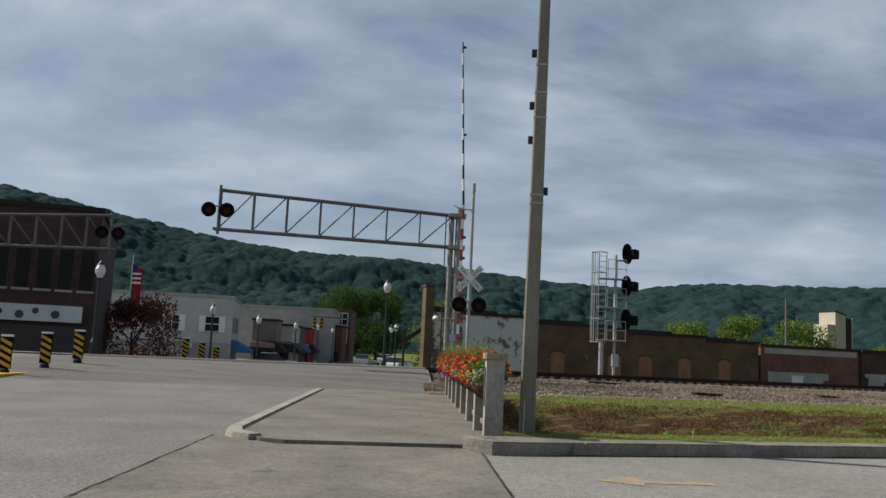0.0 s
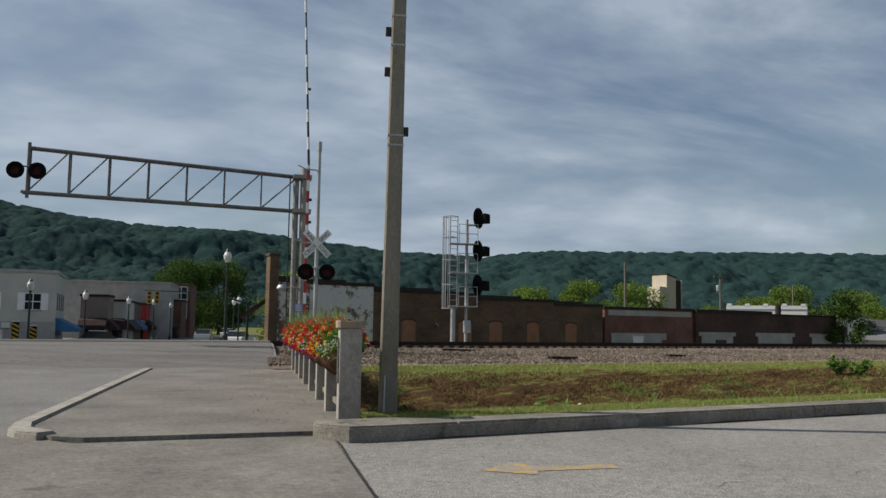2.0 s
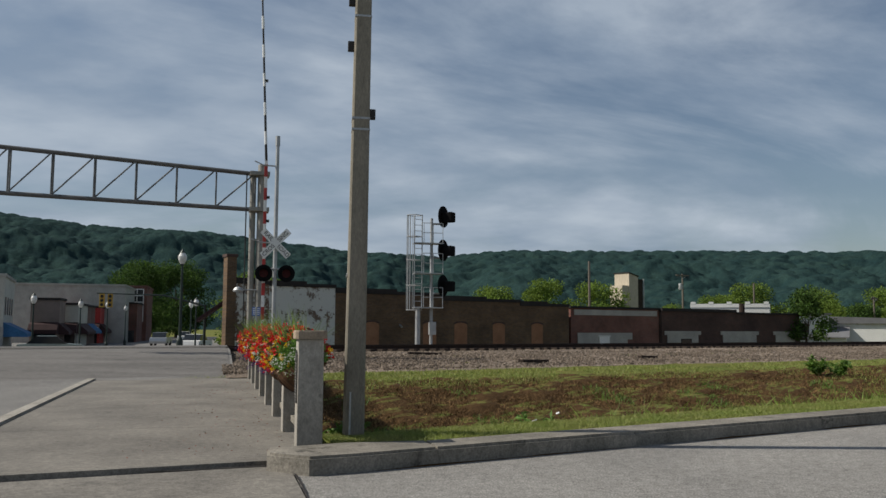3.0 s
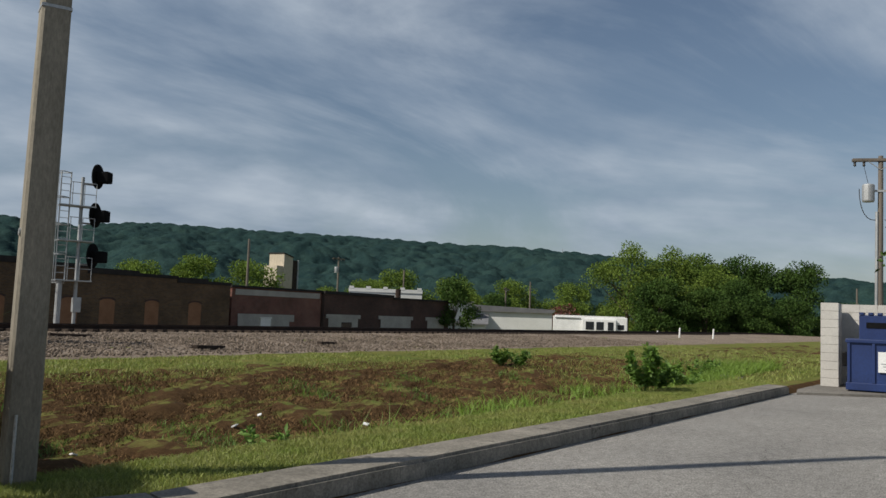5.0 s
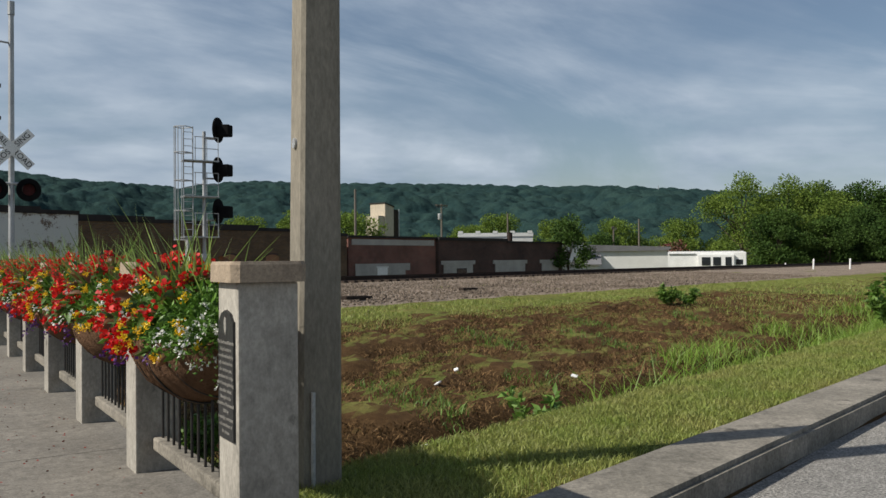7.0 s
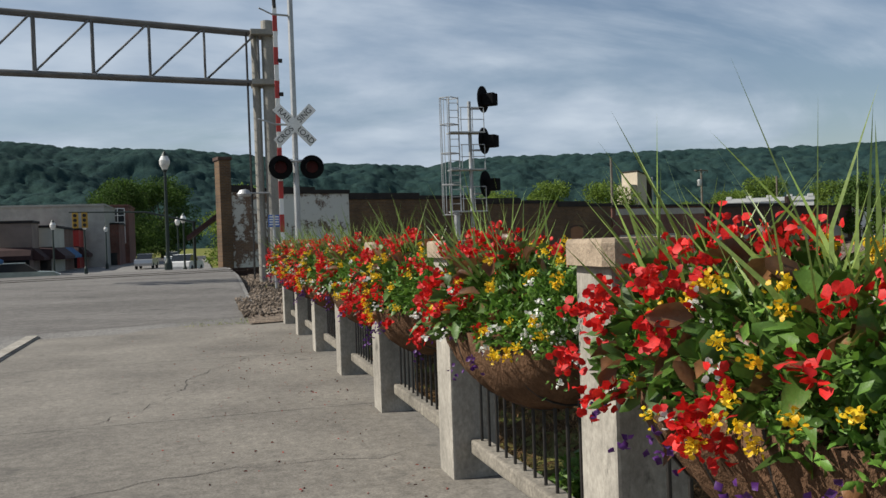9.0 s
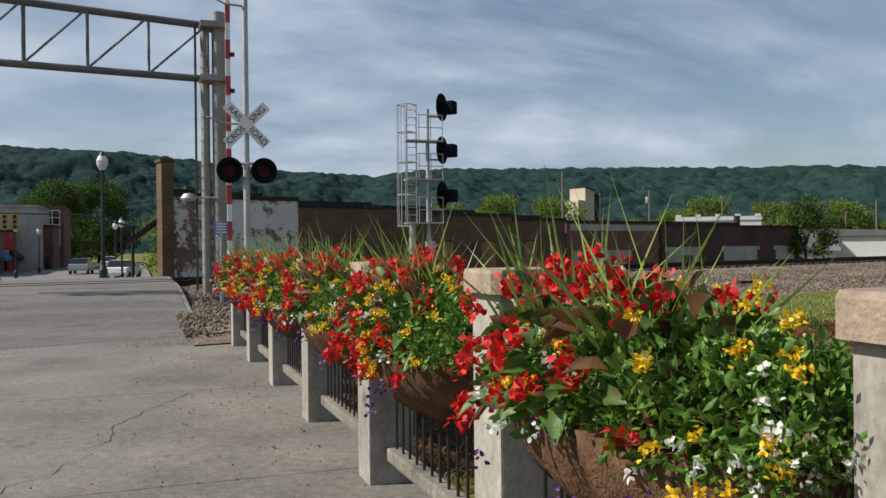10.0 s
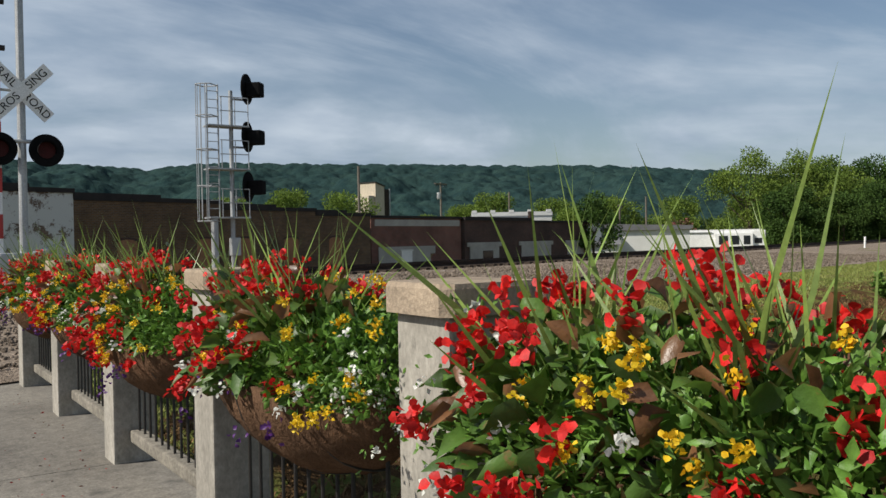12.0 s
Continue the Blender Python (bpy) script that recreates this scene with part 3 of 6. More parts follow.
# Parking lot, apron, sidewalk slabs
slab("parking_lot", [(-0.06, -40), (60, -40), (60, y_of(60, -25.9)), (0.6, y_of(0.6, -25.9)), (-0.06, -1.05)], -0.3, -0.05, M_LOT, "rough grey asphalt parking lot", "parking lot", 0)
slab("apron", [(-3.66, -40), (-0.075, -40), (-0.075, -0.82), (-0.35, -0.74), (-2.7, -1.1), (-3.1, -0.7), (-3.66, -0.35)], -0.3, -0.042, M_CONC, "worn pale concrete apron", "pavement", 0.006)
walk_slabs = ((-0.62, 2.3), (2.303, 5.6), (5.603, 8.9), (8.903, 12.35))
for i, (y0, y1) in enumerate(walk_slabs):
    front = [(-2.62, -1.0), (-0.30, -0.66), (0.36, -0.62)] if i == 0 else [(-3.48 - 0.02 * i, y0), (0.36, y0)]
    back = [(0.36, y1), (-3.5 - 0.025 * i, y1)]
    if i == 0:
        front = [(-3.48, 0.0), (-3.3, -0.55), (-2.95, -0.85)] + front
    slab("pavement_%d" % (i + 1), front + back, -1.4 if i else -0.6, 0.0, M_CONC, "pale concrete footbridge pavement with worn joints", "pavement", 0.003)
slab("pavement_5", [(-2.35, 12.355), (0.33, 12.355), (0.3, 13.0), (-1.6, 13.3), (-2.1, 12.9)], -0.5, -0.012, M_CONC, "broken concrete lip at the footbridge end", "pavement")
# raised edge on the road side of the footbridge
edge = [(-3.66, 12.6), (-3.46, 12.6), (-3.37, 0.2), (-3.27, -0.28), (-2.95, -0.66), (-3.1, -0.86), (-3.36, -0.66), (-3.5, -0.36), (-3.58, 0.15)]
slab("kerb_1", edge, -0.2, 0.035, M_KERBTOP, "low chipped concrete kerb beside the footbridge", "kerb", 0.02)

# Long kerb along the lot: cast lengths with joints
for i, (x0, x1) in enumerate(((1.332, 3.5), (3.504, 6.6), (6.604, 9.7), (9.704, 12.9), (12.904, 16.5))):
    slab("kerb_%d" % (i + 2), [(x0, y_of(x0, -26.06)), (x1, y_of(x1, -26.06)), (x1, y_of(x1, -25.56)), (x0, y_of(x0, -25.56))], -0.25, 0.12 - 0.002 * (i % 2), M_KERB, "weathered concrete kerb along the parking lot", "kerb", 0.03, 1.0 if i < 4 else 0.0)
slab("kerb_7", [(-0.3, -0.98), (0.05, -1.32), (0.5, -1.22), (1.33, y_of(1.33, -26.06)), (1.33, y_of(1.33, -25.56)), (0.5, -0.42), (-0.28, -0.64)], -0.25, 0.12, M_KERB, "curved end of the weathered kerb", "kerb", 0.025)
slab("bin_pad", [(16.55, 3.45), (18.2, 2.2), (26, -2.0), (30, 3), (20, 7.6), (18.3, 4.4)], -0.3, 0.0, M_CONC, "stained concrete pad under the bins", "pavement", 0.01)

# worn arrow on the lot
arrow = mesh_of("painted_arrow", [(0.98, -3.17, -0.045), (1.42, -3.44, -0.045), (1.47, -3.25, -0.045), (2.25, -3.2, -0.045), (2.27, -2.98, -0.045), (1.5, -3.05, -0.045), (1.44, -2.75, -0.045)], [(0, 1, 2, 3, 4, 5, 6)], M_ARROW)
tagged(arrow, "worn orange painted arrow on the parking lot", "road marking", kind="structure")

mark = mesh_of("painted_mark", [(1.2, -6.5, -0.045), (1.9, -6.58, -0.045), (2.4, -6.45, -0.045), (2.45, -6.25, -0.045), (2.0, -6.12, -0.045), (1.75, -6.2, -0.045), (1.3, -6.32, -0.045)], [(0, 1, 2, 3, 4, 5, 6)], M_ARROW)
tagged(mark, "worn patch of orange paint on the parking lot", "road marking", kind="structure")

# ---- railway ----
TRACK = pose(0.5, 26.0, 0, 0, 0, TRACK_TURN)
bx = np.concatenate([np.arange(-0.5, 60, 0.5), np.linspace(60, 420, 60)])
bv = np.array([-12.6, -12.0, -10.5, -9, -7.5, -6, -5, -4, -3, -2, -1, 0, 1, 2, 3, 4, 5, 6.5])
BX, BV = np.meshgrid(bx, bv, indexing="ij")
BZ = np.interp(BV, [-12.6, -12, -9, -6, -4.2, -2.2, 2.2, 5, 6.5], [0.0, 0.08, 0.13, 0.17, 0.2, 0.25, 0.25, 0.1, -0.6])
edge_n = np.array([[noise.fractal(Vector((a * 0.5, b * 0.7, 3.0)), 1.0, 2.0, 3) for b in bv] for a in bx])
BZ = BZ + 0.035 * edge_n
BL = BV + np.where(BV < -11.5, 0.7 * edge_n, 0)
bi = np.arange(BX.size).reshape(BX.shape)
ballast = arrays_mesh("ballast_bed", np.stack([BX, 26.0 + SLOPE * (BX - 0.5) + BL / COS, BZ], -1).reshape(-1, 3), np.stack([bi[:-1, :-1], bi[1:, :-1], bi[1:, 1:], bi[:-1, 1:]], -1).reshape(-1, 4), M_BALLAST, smooth=True)
tagged(ballast, "bed of crushed grey-brown railway ballast", "ballast", kind="structure")
rng = np.random.default_rng(5)
ico = bmesh.new()
bmesh.ops.create_icosphere(ico, subdivisions=1, radius=1.0)
ico_v, ico_f = np.array([v.co[:] for v in ico.verts]), np.array([[v.index for v in f.verts] for f in ico.faces])
ico.free()


def rocks(p, size, rng):
    n = len(p)
    v = ico_v[None] * rng.uniform(0.55, 1.2, (n, len(ico_v), 1)) * (size[:, None, None] * rng.uniform(0.6, 1.2, (n, 1, 3)))
    f = ico_f[None] + (np.arange(n) * len(ico_v))[:, None, None]
    return (v + p[:, None]).reshape(-1, 3), f.reshape(-1, 3)


n = 26000
rx = -0.55 + 45 * rng.random(n) ** 1.4
rv = rng.uniform(-12.0, 2.5, n)
rz = np.interp(rv, [-12.6, -12, -9, -6, -4.2, -2.2, 2.2], [0.02, 0.08, 0.13, 0.17, 0.2, 0.23, 0.23])
v, f = rocks(np.stack([rx, y_of(rx, rv), rz + 0.015], 1), rng.uniform(0.02, 0.05, n), rng)
tagged(arrays_mesh("ballast_stones", v, f, M_BALLAST), "loose crushed ballast stones beside the rails", "gravel", kind="stuff")

rail_profile = [(-0.07, 0), (0.07, 0), (0.07, 0.015), (0.012, 0.04), (0.012, 0.12), (0.037, 0.13), (0.037, 0.165), (-0.037, 0.165), (-0.037, 0.13), (-0.012, 0.12), (-0.012, 0.04), (-0.07, 0.015)]
for side in (-0.7175, 0.7175):
    ob = link_mesh("rail", prism(rail_profile, -0.6, 420), M_RUST)
    ob.matrix_world = TRACK @ pose(0, side, 0.335, 0, 0, -90)
    tagged(ob, "rusty steel running rail on wooden sleepers", "rail", "running rails")
    ob = link_mesh("rail", prism(rail_profile, -25, -0.61), M_RUST)
    ob.matrix_world = TRACK @ pose(0, side, 0.3, 0, 0, -90)
    tagged(ob, "worn steel rail sunk flush in the crossing", "rail", "running rails")
tie_me = bpy.data.meshes.new("sleeper")
tb = boxed(-0.115, 0.115, -1.3, 1.3, 0.16, 0.345, 0.015)
tb.to_mesh(tie_me)
tb.free()
tie_me.materials.append(M_TIE)
for i in range(170):
    ob = new("sleeper", tie_me)
    s = 1.3 + 0.52 * i
    ob.matrix_world = TRACK @ pose(s, 0.05 * math.sin(i * 2.3), 0, 0, 0, 0.8 * math.sin(i * 1.7))
    tagged(ob, "dark creosoted wooden railway sleeper", "sleeper", "sleepers under the rails")
for x, v, a, ln in ((9.5, -10.5, 20, 1.6), (15.5, -9.0, 12, 1.1), (7.2, -4.2, -8, 1.4)):
    ob = link_mesh("timber_scrap", boxed(-ln / 2, ln / 2, -0.1, 0.1, 0, 0.1, 0.01), M_TIE)
    ob.matrix_world = pose(x, y_of(x, v), 0.13 if v < -5 else 0.2, 0, 2, TRACK_TURN + a)
    tagged(ob, "old split sleeper scrap lying on ballast", "timber", "sleeper scraps")

# ---- footbridge railing: concrete posts, iron panels, hanging planters ----
BAY = 1.83


def fence_post(m):
    e = empty("fence_post", m, "weathered square concrete fence post with chamfered cap", "post", "posts of the footbridge railing")
    part("shaft", boxed(-0.13, 0.13, -0.13, 0.13, -0.02, 1.15, 0.012), M_POST, e)
    bm = bmesh.new()
    c, k = 0.162, 0.03
    ring = [(c, c - k), (c - k, c), (k - c, c), (-c, c - k), (-c, k - c), (k - c, -c), (c - k, -c), (c, k - c)]
    lo, hi, top = ([bm.verts.new((x * s, y * s, z)) for x, y in ring] for s, z in ((1, 1.15), (1, 1.222), (0.965, 1.236)))
    bm.faces.new(top)
    bm.faces.new(lo[::-1])
    for a, b in ((lo, hi), (hi, top)):
        for i in range(8):
            bm.faces.new((a[i], a[(i + 1) % 8], b[(i + 1) % 8], b[i]))
    part("cap", bm, M_CAP, e, "stained tan concrete cap")
    return e


post = fence_post(pose(0.16, -0.16, 0))
for k in range(1, 8):
    copy_thing(post, pose(0.16, -0.16 + BAY * k, 0, 0, 0, 180 * (k % 2)))


def railing_panel(m):
    e = empty("railing_panel", m, "black iron bar railing on a concrete bottom rail", "railing", "panels of the footbridge railing")
    part("bottom_rail", boxed(-0.045, 0.045, 0, 1.57, 0.13, 0.205, 0.012), M_KERB, e, "rough pale bottom rail")
    part("top_rail", boxed(-0.02, 0.02, 0, 1.57, 0.93, 0.97, 0.004), M_IRON, e)
    bar = bpy.data.meshes.new("bar")
    b = tubed((0, 0, 0.2), (0, 0, 0.935), 0.008, seg=8)
    b.to_mesh(bar)
    b.free()
    for i in range(13):
        ob = link_data("bar", bar, M_IRON, e)
        ob.location = (0, 0.065 + 0.12 * i, 0)
    part("bracket", boxed(-0.03, 0.03, 0.0, 0.012, 0.115, 0.23), M_IRON, e)
    return e


panel = railing_panel(pose(0.17, -0.03, 0))
for k in range(1, 7):
    copy_thing(panel, pose(0.17, -0.03 + BAY * k, 0))


def planter(m, seed, white_end=-1):
    """A coco-lined trough on an iron frame, crammed with begonia, lantana, white alyssum and spiky leaves."""
    g = np.random.default_rng(seed)
    e = empty("hanging_planter", m, "brown coco-lined trough planter with red, yellow and white flowers", "planter", "planters on the footbridge railing")
    # liner: x from the railing out to the pavement, y along the bay
    bm = bmesh.new()
    nu, nv = 34, 10
    grid = []
    for i in range(nu + 1):
        u = -1 + 2 * i / nu
        row = []
        for j in range(nv + 1):
            a = j / nv * math.pi / 2
            reach = 0.33 * max(0.0, 1 - abs(u) ** 2.6) ** 0.5
            deep = 0.33 * max(0.0, 1 - abs(u) ** 2.2) ** 0.55
            crease = 0.012 * math.sin(u * 17 + seed) + 0.008 * math.sin(u * 41 + 2 * seed)
            w = noise.noise(Vector((u * 5, a * 3, seed)))
            k = 1 + crease * 2 + 0.035 * w
            row.append(bm.verts.new((0.12 - (reach * math.cos(a)) * k, 0.665 * u, 0.86 - deep * math.sin(a) * k)))
        grid.append(row)
    for i in range(nu):
        for j in range(nv):
            bm.faces.new((grid[i][j], grid[i][j + 1], grid[i + 1][j + 1], grid[i + 1][j]))
    back = [r[nv] for r in grid]
    top_b = [bm.verts.new((0.13, 0.665 * (-1 + 2 * i / nu), 0.86)) for i in range(nu + 1)]
    for i in range(nu):
        bm.faces.new((back[i], top_b[i], top_b[i + 1], back[i + 1]))
        bm.faces.new((grid[i][0], grid[i + 1][0], top_b[i + 1], top_b[i]))
    bmesh.ops.remove_doubles(bm, verts=bm.verts, dist=0.001)
    part("liner", bm, M_COCO, e, "creased coir liner", True)
    frame_bm = bmesh.new()
    for u in (-0.62, -0.25, 0.12, 0.45, 0.72):
        last = None
        for j in range(9):
            a = j / 8 * math.pi / 2
            reach = 0.34 * max(0.0, 1 - abs(u) ** 2.6) ** 0.5
            deep = 0.34 * max(0.0, 1 - abs(u) ** 2.2) ** 0.55
            q = (0.13 - reach * math.cos(a), 0.665 * u, 0.86 - deep * math.sin(a))
            if last:
                tube(frame_bm, last, q, 0.005, seg=6)
            last = q
    tube(frame_bm, (0.135, -0.66, 0.86), (0.135, 0.66, 0.86), 0.006, seg=6)
    part("wire_frame", frame_bm, M_IRON, e)

    def mound(n, lift=1.0, spread=1.0, low=0.0, skin=0.0):
        """Points on and in a long mound over the trough, and the way out of it."""
        y = g.uniform(-1, 1, n)
        a = g.uniform(-0.12 + low * -0.28, math.pi * 0.95, n)
        r = np.maximum(g.random(n) ** 0.25, g.uniform(skin, skin + 0.1, n))
        prof = np.sqrt(np.clip(1 - np.abs(y) ** 3, 0, 1))
        x = 0.06 - 0.31 * spread * np.cos(a) * r * (0.45 + 0.55 * prof)
        z = 0.87 + 0.31 * lift * np.sin(a) * r * (0.4 + 0.6 * prof)
        p = np.stack([x, y * 0.74, z], 1) + g.normal(size=(n, 3)) * 0.02
        out = np.stack([-np.cos(a), y * 0.7, np.sin(a) * 0.9 + 0.1], 1)
        return p, out

    def put(name, v, f, material, label=""):
        return tagged(arrays_mesh(name, v, f, material, e, label), kind="stuff")

    # small lantana foliage
    p, o = mound(6500)
    p = p - unit(o) * 0.035
    put("small_leaves", *leaves(p, o + g.normal(size=p.shape) * 0.8, g.uniform(0.025, 0.05, len(p)), g.uniform(0.013, 0.024, len(p)), g, 0.2), M_LEAF, "small bright green leaves")
    # broad begonia leaves, more on the top and the far end
    p, o = mound(300, 1.04, 0.98, 0.0, 0.75)
    p[:, 1] = p[:, 1] * 0.75 + 0.12
    p[:, 2] += 0.0
    put("broad_leaves", *round_leaves(p, o + g.normal(size=p.shape) * 0.7, g.uniform(0.05, 0.12, len(p)), g.uniform(0.035, 0.07, len(p)), g, 0.28, 0.35), M_BEGLEAF, "broad glossy green leaves")
    p, o = mound(90, 1.1, 1.0, 0.0, 0.85)
    p[:, 1] = p[:, 1] * 0.7 + 0.1
    put("bronze_leaves", *round_leaves(p, o + g.normal(size=p.shape) * 0.7, g.uniform(0.05, 0.13, len(p)), g.uniform(0.03, 0.065, len(p)), g, 0.35, 0.3), M_BRONZE, "curled bronze-tinged leaves")

    def clusters(n, per, rad, petal, material, name, label, lift=1.0, low=0.0, along=0.0):
        c, o = mound(n, lift, 1.06, low, 0.95)
        c = c + unit(o) * 0.035
        c[:, 1] = c[:, 1] * (1 - abs(along)) + along * 0.7
        p = np.repeat(c, per, 0) + g.normal(size=(n * per, 3)) * rad
        q = unit(np.repeat(o, per, 0)) + g.normal(size=(n * per, 3)) * 0.75
        put(name, *round_leaves(p, q, g.uniform(0.7, 1.2, n * per) * petal, g.uniform(0.8, 1.2, n * per) * petal * 0.95, g, 0.14), material, label)

    clusters(50, 22, 0.02, 0.027, M_PETRED, "red_blossoms", "scarlet begonia blossoms", 1.08, 0.8, 0.24)
    clusters(48, 26, 0.010, 0.013, M_PETYEL, "yellow_blossoms", "yellow lantana heads", 0.95, 0.6, -0.26)
    clusters(14, 9, 0.011, 0.017, M_PETWHI, "white_blossoms", "tiny white blossoms", 0.7, 0.8)
    # trailing white stems over the lip at one end
    n = 26
    p = np.stack([g.normal(-0.08, 0.09, n), white_end * g.normal(0.70, 0.05, n), g.normal(0.92, 0.09, n)], 1)
    pp = np.repeat(p, 8, 0) + g.normal(size=(n * 8, 3)) * 0.009
    put("trailing_white_blossoms", *leaves(pp, g.normal(size=pp.shape), 0.017, 0.014, g), M_PETWHI, "trailing white blossoms")
    pp = np.repeat(p, 7, 0) + g.normal(size=(n * 7, 3)) * 0.03
    put("trailing_leaves", *leaves(pp, g.normal(size=pp.shape), 0.025, 0.012, g), M_LEAF)
    n = 6
    pp = np.repeat(np.stack([g.normal(-0.3, 0.04, n), g.uniform(-0.6, 0.6, n), g.normal(0.78, 0.05, n)], 1), 7, 0) + g.normal(size=(n * 7, 3)) * 0.015
    put("purple_blossoms", *leaves(pp, g.normal(size=pp.shape), 0.022, 0.02, g), M_PETPUR)
    # spikes in two tufts
    for cy in (g.uniform(-0.15, 0.0), g.uniform(0.3, 0.5)):
        n = 60
        p = np.array([0.02, cy, 0.86]) + g.normal(size=(n, 3)) * [0.035, 0.05, 0.02]
        d = np.stack([g.normal(0, 0.36, n), g.normal(0, 0.42, n), g.uniform(0.8, 1.2, n)], 1)
        put("spike_tuft", *blades(p, d, g.uniform(0.35, 0.72, n), g.uniform(0.011, 0.02, n), g, 0.25), M_SPIKE, "long narrow pale green spikes")
    return e


planters = [planter(pose(0.07, 0.755 + BAY * k, 0), 11 + 7 * k, 1 if k == 2 else -1) for k in range(3)]
for k in range(3, 7):
    copy_thing(planters[(k + 1) % 3], pose(0.06 + 0.02 * (k % 2), 0.755 + BAY * k, 0))

# memorial plaque on the end post
plaque = empty("plaque", pose(0.026, -0.16, 0), "black metal memorial plaque with raised pale lettering", "plaque")
pl = [(-0.095, 0.50), (0.095, 0.50), (0.095, 0.99), (0.085, 0.99), (0.055, 1.02), (0, 1.035), (-0.055, 1.02), (-0.085, 0.99), (-0.095, 0.99)]
ob = part("plate", prism(pl, -0.006, 0.006), M_PLAQUE, plaque)
ob.matrix_local = pose(-0.001, 0, 0, 0, 0, -90)
for i, ln in enumerate(("This Rockwood historic", "bridge location is", "remembered fondly by", "high school students", "who, in times past,", "considered this bridge", "their favorite gathering", "place after school.", "Brought to the", "attention of Rockwood", "2000 by", "a nostalgic participant", "and contributor of", "this plaque.")):
    words(ln, 0.0215, M_PLAQUETEXT, plaque, pose(-0.0075, 0, 0.90 - 0.0285 * i, 90, 0, -90), "lettering", 0.0008)
ob = part("emblem", prism([(-0.016, 0.985), (-0.006, 1.005), (0.012, 1.0), (0.016, 0.96), (0.004, 0.93), (-0.012, 0.955)], -0.002, 0.002), M_PLAQUETEXT, plaque)
ob.matrix_local = pose(-0.0075, 0, 0, 0, 0, -90)

# ---- tapered square concrete pole behind the end post ----
pole = empty("utility_pole", pose(0.745, 0.60, 0, 0, 0.5, -6), "tall tapered square concrete utility pole with steel bands", "utility pole")
bm = bmesh.new()
r = bmesh.ops.create_cone(bm, cap_ends=True, segments=4, radius1=0.168, radius2=0.118, depth=7.5, matrix=Matrix.Translation((0, 0, 3.55)) @ pose(0, 0, 0, 0, 0, 45))
bmesh.ops.bevel(bm, geom=[e for e in bm.edges if abs(e.verts[0].co.z - e.verts[1].co.z) > 1], offset=0.02, segments=1, affect="EDGES")
part("shaft", bm, M_POLE, pole)
for z in (3.55, 3.68, 4.9, 5.3, 5.75, 6.9):
    h = 0.122 - 0.0048 * z
    part("band", boxed(-h, h, -h, h, z - 0.012, z + 0.012), M_GALV, pole)
for z, s in ((3.75, 1), (4.55, -1), (5.95, -1), (5.1, -1)):
    b = part("bracket", boxed(min(s * 0.08, s * 0.17), max(s * 0.08, s * 0.17), -0.03, 0.03, z - 0.06, z + 0.06, 0.01), M_IRON, pole)
part("tag", tubed((-0.122, 0.0, 1.86), (-0.1, 0.0, 1.86), 0.028, seg=16), M_GALV, pole, "round metal number tag")
part("conduit", tubed((-0.05, -0.135, 0), (-0.05, -0.128, 0.55), 0.012), M_GALV, pole)

# ---- crossing equipment ----


def signal_lamp(parent, x, z, y=-0.1, r=0.3, facing=-1):
    """A flashing-light unit: round black background, hood and red lens."""
    d = part("background", tubed((x, y, z), (x, y + 0.03, z), r, seg=28), M_BLACK, parent)
    rim = part("lens", tubed((0, 0.0, 0), (0, 0.02, 0), r * 0.5, seg=20), M_LENS, d, "dark red lens")
    rim.location = (x, y + facing * 0.022, z)
    hood = bmesh.new()
    seg = 14
    ra = []
    for i in range(seg + 1):
        a = math.radians(-20 + 220 * i / seg)
        ra.append((math.cos(a) * r * 0.54, math.sin(a) * r * 0.54))
    for (x0, z0), (x1, z1) in zip(ra, ra[1:]):
        vs = [hood.verts.new(c) for c in ((x0, 0, z0), (x1, 0, z1), (x1, facing * (0.1 + 0.14 * max(z1, 0) / r), z1), (x0, facing * (0.1 + 0.14 * max(z0, 0) / r), z0))]
        hood.faces.new(vs)
    h = part("hood", hood, M_BLACK, d)
    h.location = (x, y, z)
    can = part("housing", tubed((x, y + 0.03, z), (x, y + 0.2, z), r * 0.5, r * 0.35, 16), M_BLACK, parent)
    return d


